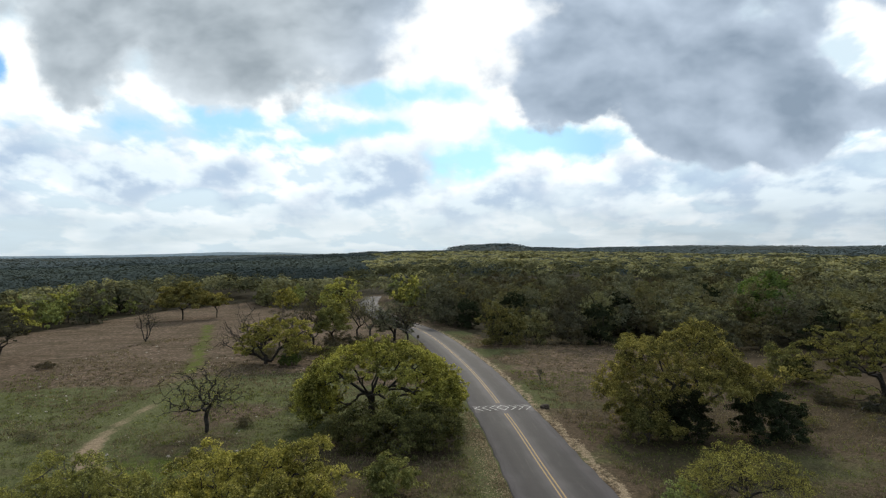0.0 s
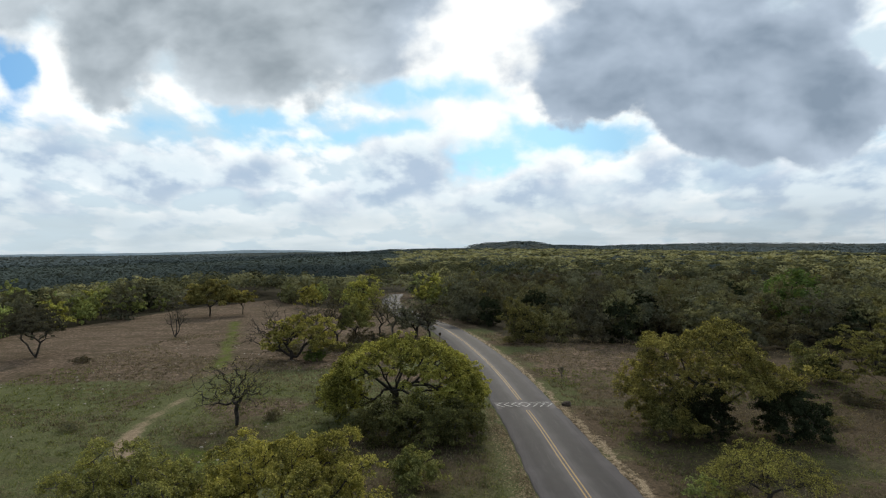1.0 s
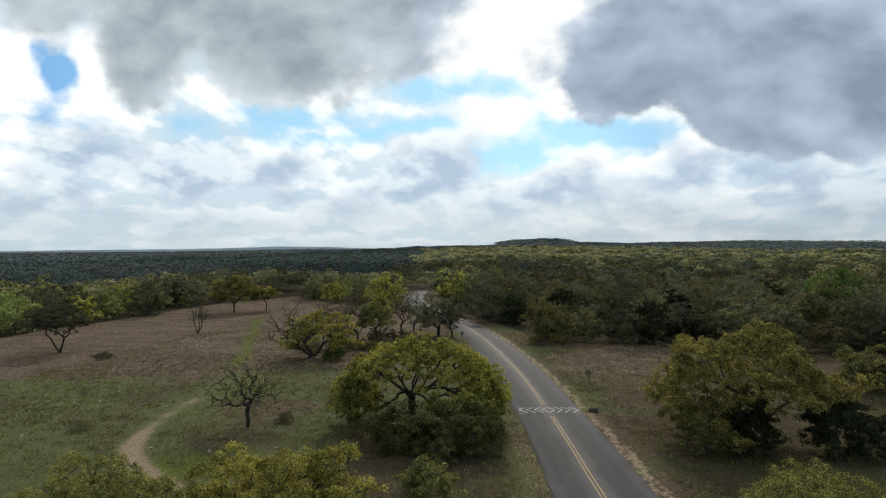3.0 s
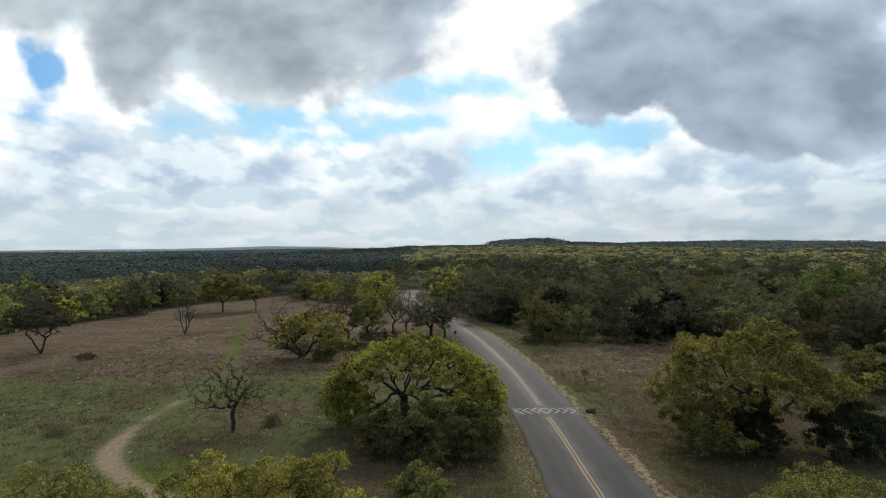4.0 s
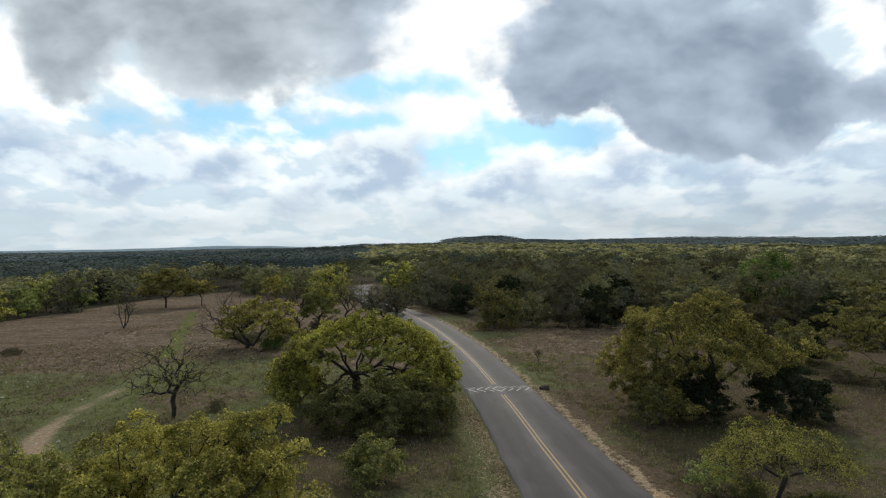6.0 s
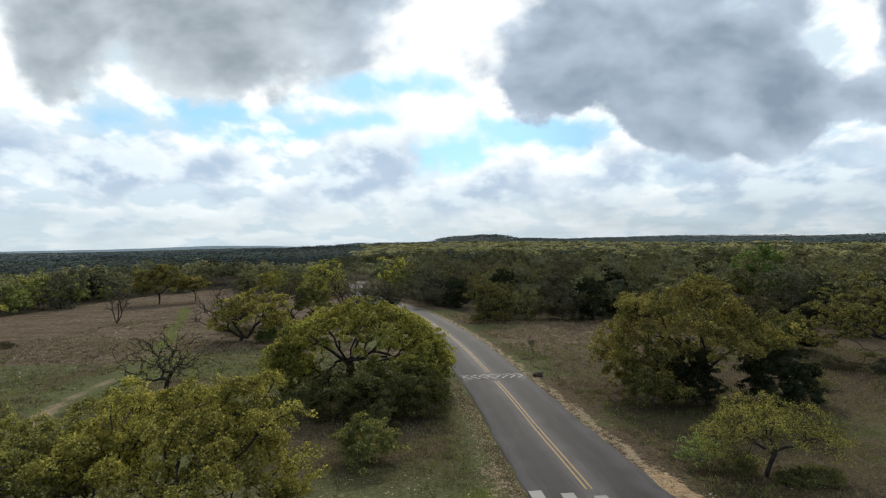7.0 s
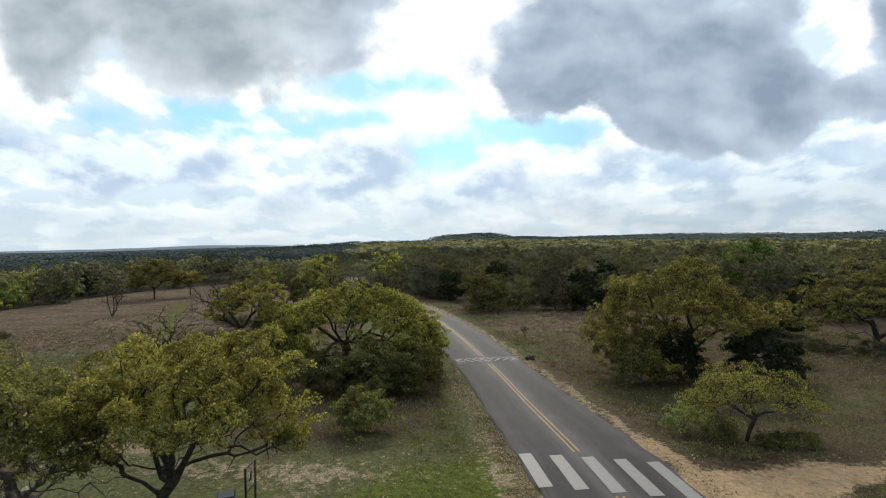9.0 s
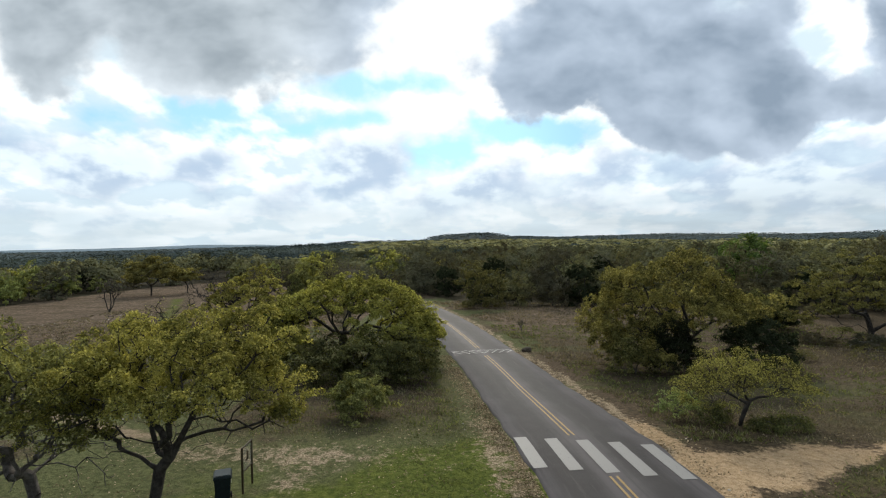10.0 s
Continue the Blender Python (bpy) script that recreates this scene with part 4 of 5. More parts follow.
make_tree("live_oak", -13.0, 16.8, [(0, 0, 0), (0.0, 0, 1.0), (0.15, 0, 1.8), (0.0, 0, 2.4)], crown_e, 1, LEAF_DULL, 48, 0.2, 0.064,
          "live oak with dull olive leaves and a forked grey trunk", most=0.25, seed=6, tip=0.0085, wander=0.34, flat=0.8, twigs=side_e, bark=BARK_GREY, outs=out_e, loose=0.65, step=0.3, sides=6)

# the dark bare tree in the meadow
bare_t = dome_points(R(7), 330, 3.7, 3.2, 2.6, -0.6, 0.35, 0.18, 0.05, (-0.2, 0, 3.5))
LIMBS_BARE = [
    [(-0.4, -0.1, 2.15), (-0.9, -0.2, 2.0), (-1.5, -0.3, 2.2), (-2.2, -0.3, 2.0), (-2.9, -0.4, 2.1)],
    [(-0.25, 0.1, 2.6), (-0.6, 0.2, 3.2), (-0.7, 0.2, 3.8), (-1.3, 0.3, 4.3), (-1.5, 0.3, 4.9)],
    [(0.5, 0.0, 2.7), (0.9, -0.1, 3.1), (1.5, -0.2, 2.9), (2.0, -0.2, 3.1), (2.7, -0.3, 3.0)],
    [(0.2, 0.2, 2.9), (0.1, 0.3, 3.6), (0.6, 0.3, 4.2), (0.7, 0.4, 4.9), (1.3, 0.4, 5.4)],
    [(0.1, -0.4, 2.7), (0.0, -1.0, 3.3), (0.3, -1.7, 3.6), (0.2, -2.4, 3.5)],
]
make_tree("bare_oak", -22.4, 43.0, [(0, 0, 0), (0.05, 0, 0.8), (-0.05, 0, 1.4), (0.1, 0, 2.1)], bare_t, 3, LEAF_DULL, 8, 0.4, 0.075,
          "dark gnarled oak almost bare of leaves in the meadow", most=0.26, seed=7, tip=0.018, wander=0.42, direct=0.24, arch=0.14, limbs=LIMBS_BARE, sides=6, step=0.32)

# the wide oak on the other side of the road with a dark cedar below it
crown_r = dome_points(R(8), 2200, 6.0, 5.6, 4.9, -0.6, 0.8, 0.10, 0.0, (-1.8, 0, 3.9), lambda x, y, z: (z < 4.2) & (x > -3.6) & (y < 3.5) | (z < 1.2))
arm_r = dome_points(R(81), 300, 3.6, 2.8, 1.5, -0.3, 0.4, 0.1, 0.0, (4.6, -0.2, 4.3))
crown_r, out_r = pads(R(18), np.vstack([spaced(R(8), crown_r, 175, 0.9), spaced(R(82), arm_r, 15, 1.0)]), 13, 0.85, 0.9, -0.15, 0.5)
LIMBS_R = [
    [(0.2, -0.2, 2.4), (1.0, -0.4, 3.2), (1.9, -0.5, 3.9), (2.9, -0.5, 4.0), (3.9, -0.6, 4.4), (5.0, -0.6, 4.2), (6.2, -0.6, 4.4)],
    [(-0.3, -0.3, 2.6), (-1.0, -0.5, 3.5), (-2.1, -0.7, 4.3), (-3.0, -0.8, 5.0), (-4.0, -0.9, 5.2)],
    [(0.1, -0.1, 2.9), (0.0, -0.2, 4.0), (-0.4, -0.2, 5.2), (-0.3, -0.1, 6.3)],
    [(-0.6, 0.0, 2.3), (-2.0, -0.6, 2.8), (-3.3, -0.9, 3.2), (-4.6, -1.1, 3.0), (-5.6, -1.2, 2.4)],
]
make_tree("live_oak", 19.8, 44.4, [(0, 0, 0), (0.1, 0, 1.0), (0.1, 0, 1.8), (0.0, 0, 2.4)], crown_r, 2, LEAF_GOLD, 33, 0.27, 0.118,
          "wide spreading live oak with olive-yellow crown beside the field", most=0.36, seed=8, tip=0.0095, flat=0.9, wander=0.3, direct=0.35, sides=4, step=0.5, limbs=LIMBS_R, outs=out_r, loose=0.6)
bush("cedar", 17.7, 42.8, 2.4, 2.1, 4.5, 110, LEAF_DARK, 0.17, "dark cedar growing under the wide live oak", 35, 80, 0.55, "cedar")
bush("bush", 14.7, 41.8, 2.3, 1.9, 3.9, 60, LEAF_SAGE, 0.15, "olive-green bush at the edge of the wide live oak", 36, 70, 0.55)
bush("cedar", 25.2, 43.4, 3.2, 2.7, 4.4, 120, LEAF_DARK, 0.17, "dark dense round cedar bush in the dry grass", 37, 90, 0.6, "cedar")

# the thin yellow-green tree near the crosswalk
crown_g = dome_points(R(9), 1800, 3.6, 2.7, 2.3, -0.3, 0.35, 0.14, 0.05, (0.3, 0, 1.75), lambda x, y, z: (z < 2.1) & (x > -1.3) & (x < 2.2) & (y < 1.2) | (z < 1.2) & (x > -2.2) & (x < 2.4))
crown_g, out_g = pads(R(29), spaced(R(9), crown_g, 118, 0.5), 9, 0.42, 0.8, -0.3, 0.5)
LIMBS_G = [
    [(0.5, 0.0, 1.35), (0.9, -0.1, 1.55), (1.4, -0.15, 1.6), (1.8, -0.2, 1.9), (2.4, -0.2, 2.0)],
    [(0.35, 0.0, 1.5), (0.2, 0.0, 2.0), (0.35, 0.05, 2.5), (0.1, 0.1, 3.0)],
    [(0.2, 0.1, 1.3), (-0.3, 0.2, 1.6), (-0.8, 0.2, 1.9), (-1.4, 0.2, 2.0)],
]
make_tree("mesquite", 15.0, 27.6, [(0, 0, 0), (0.1, 0, 0.4), (0.25, 0, 0.8), (0.42, 0, 1.2)], crown_g, 2, LEAF_MESQUITE, 20, 0.2, 0.058,
          "thin airy yellow-green mesquite with leaning trunk by sandy ground", most=0.16, seed=9, tip=0.0075, loose=0.6, flat=0.8, limbs=LIMBS_G, outs=out_g, step=0.3)
bush("bush", 12.5, 29.2, 1.4, 1.1, 1.5, 30, LEAF_SPRING, 0.10, "low leafy green bush beside the mesquite", 38, 50, 0.34, low=-0.2)
bush("bush", 15.9, 26.9, 1.1, 0.8, 0.6, 26, LEAF_BUSH_SHADED, 0.09, "low dark brush at the foot of the mesquite", 47, 50, 0.3)
bush("bush", 17.0, 27.0, 1.6, 0.9, 0.75, 34, LEAF_BUSH_SHADED, 0.1, "low dark brush in the grass by the mesquite", 39, 50, 0.35)
bush("bush", 13.9, 27.9, 1.0, 0.8, 1.2, 24, LEAF_BUSH_SHADED, 0.1, "low dark brush at the foot of the mesquite", 40, 50, 0.35)

crown_h = dome_points(R(10), 900, 6.4, 5.4, 4.4, -0.6, 0.6, 0.14, 0.0, (-0.6, 0, 4.3), lambda x, y, z: (z < 3.0) & (np.abs(x + 0.3) < 4.4) | (z < 1.2))
crown_h, out_h = pads(R(20), spaced(R(10), crown_h, 90, 1.0), 13, 0.9, 0.85, -0.1, 0.45)
LIMBS_H = [
    [(-0.5, -0.5, 0.9), (-1.8, -1.0, 1.1), (-3.2, -1.4, 0.7), (-4.6, -1.6, 0.75), (-5.8, -1.7, 0.4)],
    [(-0.7, -0.3, 1.5), (-1.6, -0.5, 2.0), (-2.6, -0.7, 1.8), (-3.6, -0.9, 2.1), (-4.4, -1.0, 1.9)],
    [(0.8, -0.3, 1.7), (1.8, -0.5, 2.3), (2.8, -0.6, 2.1), (3.8, -0.7, 2.5)],
    [(-0.5, -0.4, 2.2), (-1.2, -0.7, 3.0), (-2.3, -1.0, 3.3), (-3.0, -1.2, 4.0)],
]
make_tree("live_oak", 44.0, 56.0, [(0, 0, 0), (0.1, 0, 1.2), (-0.2, 0, 2.2), (-0.4, 0, 3.0)], crown_h, 2, LEAF_DULL, 46, 0.3, 0.12,
          "olive live oak with dark twisted low limbs", most=0.4, seed=10, tip=0.018, wander=0.3, limbs=LIMBS_H, outs=out_h, loose=0.42)
bush("bush", 41.6, 52.8, 2.4, 1.6, 1.5, 40, LEAF_GREY, 0.16, "grey-green brush below a twisted oak", 44, 40, 0.5)
bush("bush", 45.2, 51.6, 2.0, 1.5, 1.7, 40, LEAF_SAGE, 0.16, "green bush below a twisted oak", 45, 40, 0.5)
bush("bush", 38.2, 55.5, 1.7, 1.4, 1.2, 30, LEAF_BROWN, 0.15, "dry brown brush beside a twisted oak", 46, 34, 0.5)


def fallen_branch(x, y, turn):
    """A pale dead limb with a few broken side branches, lying on the ground."""
    line = [(-2.4, 0, 0.35), (-1.4, 0.15, 0.55), (-0.4, -0.05, 0.5), (0.7, 0.1, 0.75), (1.8, 0.0, 0.5), (2.7, 0.15, 0.12)]
    stubs = np.array([(-1.6, 0.5, 1.1), (0.2, -0.5, 1.15), (1.3, 0.6, 1.2), (-2.9, -0.3, 0.2), (2.2, -0.7, 0.3)])
    p, up = grow(R(90), line[::-1], stubs, 0, 0.35, 0.3)
    ob = new("fallen_branch", limb_mesh("fallen_branch", p, up, BARK_PALE, 0.045, sides=6))
    ob.matrix_basis = pose(x, y, land_at(x, y), 0, 0, turn)
    tagged(ob, "pale dead branch lying under a twisted oak", "branch")


fallen_branch(42.2, 53.6, 12)
bush("bush", 38.6, 64.5, 2.4, 2.2, 5.0, 50, LEAF_OLIVE, 0.26, "olive bush with dark foot in dry grass", 41, 50, 0.8)
bush("cedar", 40.8, 65.5, 1.8, 1.8, 3.4, 40, LEAF_DARK, 0.24, "dark cedar beside an olive bush", 42, 50, 0.7, "cedar")

# trees round the bend and in the meadow
crown_k = dome_points(R(11), 560, 5.6, 4.4, 3.6, -0.6, 0.5, 0.14, 0.0, (1.9, 0, 3.0), lambda x, y, z: (z < 1.4) | (z < 2.6) & (np.abs(x - 0.8) < 2.2))
crown_k, out_k = pads(R(19), spaced(R(11), crown_k, 84, 0.9), 9, 0.8, 0.9, -0.15, 0.4)
twig_k = dome_points(R(12), 330, 4.8, 3.8, 4.3, -0.35, 0.35, 0.2, 0.0, (-2.8, 0, 3.9))
LIMBS_K = [
    [(-0.5, 0.0, 0.7), (-1.2, -0.1, 1.3), (-2.2, -0.3, 1.5), (-3.3, -0.5, 2.3), (-4.2, -0.6, 2.2), (-5.4, -0.7, 2.8)],
    [(-0.3, 0.1, 1.3), (-0.8, 0.1, 2.2), (-1.8, 0.1, 3.2), (-2.2, 0.1, 4.3), (-3.2, 0.2, 5.2), (-3.4, 0.2, 6.2)],
    [(0.9, -0.1, 0.4), (1.5, -0.2, 1.2), (2.0, -0.2, 2.1), (2.9, -0.2, 2.8), (3.2, -0.2, 3.8)],
]
make_tree("live_oak", -29.2, 75.5, [(0, 0, 0), (0.1, 0, 0.6), (0.0, 0, 1.2)], crown_k, 1, LEAF_OAK_LIT, 32, 0.36, 0.15,
          "half bare oak, leafy on one side, dark limbs on the other", most=0.32, seed=11, tip=0.020, twigs=twig_k, outs=out_k, loose=0.42, limbs=LIMBS_K, wander=0.32)
bush("bush", -25.2, 74.0, 1.6, 1.5, 1.9, 24, LEAF_GREEN, 0.24, "small green bush at the foot of an oak", 43, 40, 0.5)
for k, (x, y, h, w) in enumerate([(-26.4, 90.6, 8.2, 3.6), (-17.6, 97.0, 8.8, 3.4), (-20.5, 99.5, 8.6, 3.0), (-31.5, 93.0, 7.0, 3.4), (-10.5, 96.0, 7.0, 3.6)]):
    tw = dome_points(R(50 + k), 170, w, w * 0.9, h * 0.46, -0.5, 0.3, 0.2, 0.0, (0, 0, h * 0.62))
    make_tree("bare_tree", x, y, [(0, 0, 0), (0.1, 0, h * 0.10), (0.0, 0.1, h * 0.2)], tw, 1, LEAF_BROWN, 10, 0.5, 0.16,
              ("bare dark-limbed tree among the roadside trees", "bare grey-limbed tree among the roadside trees")[k % 2], most=0.22, seed=50 + k, tip=0.026, wander=0.25, bark=(BARK, BARK_GREY)[k % 2], group="bare trees at the bend")
cy = dome_points(R(60), 80, 2.9, 2.6, 3.4, -0.5, 0.5, 0.15, 0.05, (0, 0, 4.2))
make_tree("elm", -23.0, 90.5, [(0, 0, 0), (0.1, 0, 1.2), (0.0, 0, 2.2)], cy, 1, LEAF_DULL, 170, 0.85, 0.2, "upright olive-green tree among bare ones", most=0.30, seed=60, tip=0.024)
cdk = dome_points(R(61), 330, 5.0, 4.2, 3.5, -0.75, 0.5, 0.16, 0.1, (0, 0, 3.9))
make_tree("dark_oak", -13.2, 98.0, [(0, 0, 0), (0.1, 0, 1.2), (0.2, 0, 2.0)], cdk, 1, LEAF_GREY, 34, 0.55, 0.17, "dark oak with thin grey-green crown at the bend", most=0.3, seed=61, tip=0.03, wander=0.24)
clt = dome_points(R(62), 330, 5.2, 4.6, 3.2, -0.4, 0.4, 0.2, 0.35, (-0.4, 0, 5.0))
LIMBS_V = [
    [(-0.3, 0.0, 0.5), (-0.9, 0.0, 1.3), (-1.5, 0.1, 2.2), (-2.5, 0.1, 3.0), (-3.3, 0.2, 3.4)],
    [(0.35, 0.0, 0.8), (0.5, 0.1, 1.6), (0.8, 0.1, 2.5), (1.8, 0.0, 3.1), (3.1, 0.0, 3.4), (4.4, -0.1, 3.3)],
]
make_tree("mesquite", -72.4, 78.4, [(0, 0, 0), (0.05, 0, 0.25), (0.1, 0, 0.4)], clt, 1, LEAF_GREY, 40, 0.5, 0.18, "grey-green flat-topped mesquite with two diverging dark stems", most=0.24, seed=62, tip=0.022, wander=0.28, limbs=LIMBS_V)
cl2 = dome_points(R(63), 190, 2.7, 2.4, 3.2, -0.4, 0.35, 0.15, 0.0, (0.2, 0, 3.9))
LIMBS_S = [
    [(-0.3, 0.0, 0.6), (-0.5, 0.0, 1.6), (-0.9, 0.1, 2.6), (-0.9, 0.1, 3.8), (-1.3, 0.1, 5.0)],
    [(0.1, 0.2, 0.7), (0.2, 0.3, 1.8), (0.1, 0.3, 3.0), (0.4, 0.4, 4.4)],
    [(0.4, -0.1, 0.6), (0.9, -0.2, 1.4), (1.1, -0.2, 2.4), (1.8, -0.2, 3.4), (2.0, -0.2, 4.4)],
]
make_tree("bare_tree", -62.4, 101.2, [(0, 0, 0), (0.0, 0, 0.15), (0.0, 0.05, 0.3)], cl2, 1, LEAF_BROWN, 2, 0.4, 0.14, "bare many-stemmed tree standing in the meadow", most=0.17, seed=63, tip=0.022, limbs=LIMBS_S)
cl3 = dome_points(R(64), 150, 6.8, 5.6, 4.8, -0.2, 0.55, 0.18, 0.15, (0, 0, 4.6))
make_tree("live_oak", -73.8, 137.0, [(0, 0, 0), (0.1, 0, 1.4), (0.0, 0, 2.6)], cl3, 1, LEAF_GOLD, 120, 1.0, 0.30, "rounded live oak at the far end of the meadow", most=0.4, seed=64, tip=0.03)
for k, (x, y, s) in enumerate([(-66.5, 141.0, 1.35), (-94.0, 135.0, 1.1)]):
    c = dome_points(R(70 + k), 50, 2.9 * s, 2.7 * s, 2.0 * s, -0.2, 0.5, 0.15, 0.05, (0, 0, 2.9 * s))
    make_tree("small_oak", x, y, [(0, 0, 0), (0.0, 0, 1.0), (0.1, 0, 1.8)], c, 1, (LEAF_GOLD, LEAF_SPRING)[k], 90, 0.85, 0.30, ("small olive-green oak in the meadow", "small bright green oak in the meadow")[k], most=0.2, seed=70 + k, tip=0.03)
for k, (x, y, rx, h) in enumerate([(-27.5, 85.0, 2.2, 1.7), (-24.0, 82.5, 2.0, 1.5), (-22.5, 88.0, 2.4, 2.0), (-19.0, 91.5, 2.3, 2.1), (-17.0, 87.5, 2.2, 1.7), (-31.0, 80.5, 2.0, 1.4),
                                   (-26.0, 79.0, 1.7, 1.2), (-20.5, 81.5, 1.9, 1.4), (-13.8, 89.5, 2.0, 1.6), (-34.5, 84.0, 2.0, 1.5), (-30.0, 96.5, 2.4, 2.1), (-23.5, 97.0, 2.6, 2.3)]):
    bush("thicket_bush", x, y, rx, rx * 0.9, h, 24, (LEAF_GREY, LEAF_OLIVE, LEAF_BROWN)[k % 3], 0.2, ("dull grey-green", "dull olive", "brown half-bare")[k % 3] + " bush in the thicket under bare trees", 130 + k, 40, 0.5, "bush", group="thicket at the bend")
tw = dome_points(R(77), 60, 0.8, 0.7, 0.8, -0.3, 0.3, 0.2, 0.0, (0, 0, 0.9))
make_tree("bare_shrub", 9.2, 64.6, [(0, 0, 0), (0.02, 0, 0.15), (0.0, 0, 0.3)], tw, 0, LEAF_BROWN, 3, 0.15, 0.08, "small leafless grey shrub in the dry field", "shrub", bark=BARK_GREY, seed=77, tip=0.014, most=0.05)
for k, (x, y, rx, h) in enumerate([(-36.8, 41.2, 1.1, 0.95), (-19.8, 45.0, 0.9, 1.0), (-61.0, 74.0, 1.5, 1.0), (-17.0, 50.5, 1.0, 1.3), (-21.0, 86.0, 2.0, 1.8), (-16.0, 84.5, 2.2, 1.6),
                                   (-29.0, 88.5, 1.8, 1.5), (-13.5, 73.0, 1.6, 1.7), (28.5, 33.0, 1.3, 0.9), (33.5, 36.0, 1.5, 1.0), (36.5, 46.0, 2.2, 1.7), (31.0, 47.0, 1.2, 1.0)]):
    bush("brush", x, y, rx, rx * 0.9, h, 20, LEAF_BROWN if x < -12 else LEAF_OLIVE, 0.12 if y < 55 else 0.18, "low thin brush in the grass", 80 + k, 24, 0.55, "brush", group="low brush")


# ---- woods ----
def wood_model(name, leaf, h, w, n, each, size, seed, label, category="tree", low=-0.75, per=8):
    """A full tree of the woods, built of rounded leaf pads."""
    rng = R(seed)
    lobe = 0.30 * w
    c = dome_points(rng, n * 12, w - 0.8 * lobe, (w - 0.8 * lobe) * 0.95, h * 0.47, low, 0.62, 0.22, 0.0, (0, 0, h * 0.42))
    hearts = spaced(rng, c, n, 0.75 * lobe)
    c, out = pads(rng, hearts, per, lobe, 0.85, -0.25, 0.4)
    foot = make_tree(name, 0, 0, [(0, 0, 0), (0.1, 0, h * 0.10), (0.0, 0.1, h * 0.2)], c, 1, leaf, each, 0.34 * lobe, size, label, category, most=0.24, seed=seed, tip=0.04, sides=3, flat=0.85, loose=0.35, outs=out, step=0.9, ends=hearts)
    return tagged(foot, group="trees of the woods")


# the look of each kind: leaf, height, width, pads, label, category, lowest leaves
KINDS = [
    ("wood_oak", LEAF_WOODS, 7.6, 4.8, 26, "olive oak in closed woodland", "tree", -0.9),
    ("wood_oak", LEAF_OAK, 7.2, 4.8, 26, "yellow-green oak in closed woodland", "tree", -0.9),
    ("wood_oak", LEAF_GREY, 8.2, 5.0, 26, "dull grey-green oak in closed woodland", "tree", -0.9),
    ("wood_cedar", LEAF_DARK, 7.0, 3.2, 22, "dark cedar in closed woodland", "cedar", -0.85),
    ("wood_elm", LEAF_BROWN, 7.8, 4.4, 22, "brownish half-leafed elm in closed woodland", "tree", -0.9),
    ("wood_elm", LEAF_SPRING, 7.2, 4.4, 24, "bright spring-green elm in closed woodland", "tree", -0.9),
    ("wood_elm", LEAF_GREEN, 8.2, 4.6, 26, "deep green elm in closed woodland", "tree", -0.9),
]
FINE = [wood_model(n, leaf, h, w, k, 22, 0.25, 101 + i, label, kind, low, 9) for i, (n, leaf, h, w, k, label, kind, low) in enumerate(KINDS)]
COARSE = [wood_model(n, leaf, h, w, k, 16, 0.40, 121 + i, label, kind, low, 5) for i, (n, leaf, h, w, k, label, kind, low) in enumerate(KINDS)]


def in_view(x, y, margin=6):
    """The wedge of land that the camera sees along its path; planting is fitted to it."""
    ang = np.degrees(np.arctan2(x, y + 6))
    return (ang > -47 - margin) & (ang < 42 + margin) & (y > 0)


def plant_woods():
    """Single trees along the near edges of the woods; the rest is massed."""
    rng = R(200)
    spots = []
    for gy in np.arange(40, 190, 7.9):
        for gx in np.arange(-150, 130, 7.9):
            x, y = gx + rng.uniform(-3.2, 3.2), gy + rng.uniform(-3.2, 3.2)
            if in_view(x, y, 0) and bool(wooded(x, y)):
                spots.append((math.hypot(x, y), x, y))
    spots.sort()
    first = [(x, y) for _, x, y in spots[:245]]
    used = set()

    def plant(model, x, y, turn, scale):
        ob = model
        if model.name in used:
            ob = copy_thing(model, Matrix.Identity(4))
        used.add(model.name)
        ob.matrix_basis = Matrix.LocRotScale((x, y, land_at(x, y) - 0.1), Euler((0, 0, turn)), None)
        ob.scale = scale

    for rank, (x, y) in enumerate(first):
        u = rng.uniform()
        # duller kinds to the right also stand in for cloud shade there
        if x < -88:
            share = (0.10, 0.20, 0.36, 0.64, 0.66, 1.0, 1.0)
        elif x < -45:
            share = (0.16, 0.34, 0.44, 0.60, 0.64, 1.0, 1.0)
        elif x < -8:
            share = (0.15, 0.42, 0.55, 0.68, 0.76, 1.0, 1.0)
        elif x < 12:
            share = (0.24, 0.34, 0.66, 0.86, 0.94, 1.0, 1.0)
        else:
            share = (0.42, 0.42, 0.76, 0.89, 1.0, 1.0, 1.0)
        k = next(i for i, s in enumerate(share) if u <= s)
        s = rng.uniform(0.62, 1.34)
        plant((FINE if rank < 85 else COARSE)[k], x, y, rng.uniform(0, 6.28), (s * rng.uniform(0.82, 1.18), s * rng.uniform(0.82, 1.18), s * rng.uniform(0.92, 1.12)))
    # the bright green crown and the lit round oak at the field's edge
    for k, x, y, s in ((6, 60.5, 110, 1.7), (0, 12.5, 94, 0.85), (2, -3.5, 118, 1.0), (3, 1.5, 114, 0.9),
                       (2, 25.0, 112, 1.4), (2, 31.5, 107, 1.32), (0, 37.0, 111, 1.42), (2, 43.5, 106, 1.4), (0, 48.0, 112, 1.25), (2, 14.0, 112, 1.15), (0, 72.0, 104, 1.3), (2, 80.0, 98, 1.3)):
        plant(FINE[k], x, y, 0.0, (s, s, s))
    for k, model in enumerate(FINE + COARSE):
        if model.name not in used:
            plant(model, 60 + 4 * k, 112, 0.0, (1, 1, 1))
    return [(x, y) for _, x, y in spots[245:]]


later = plant_woods()
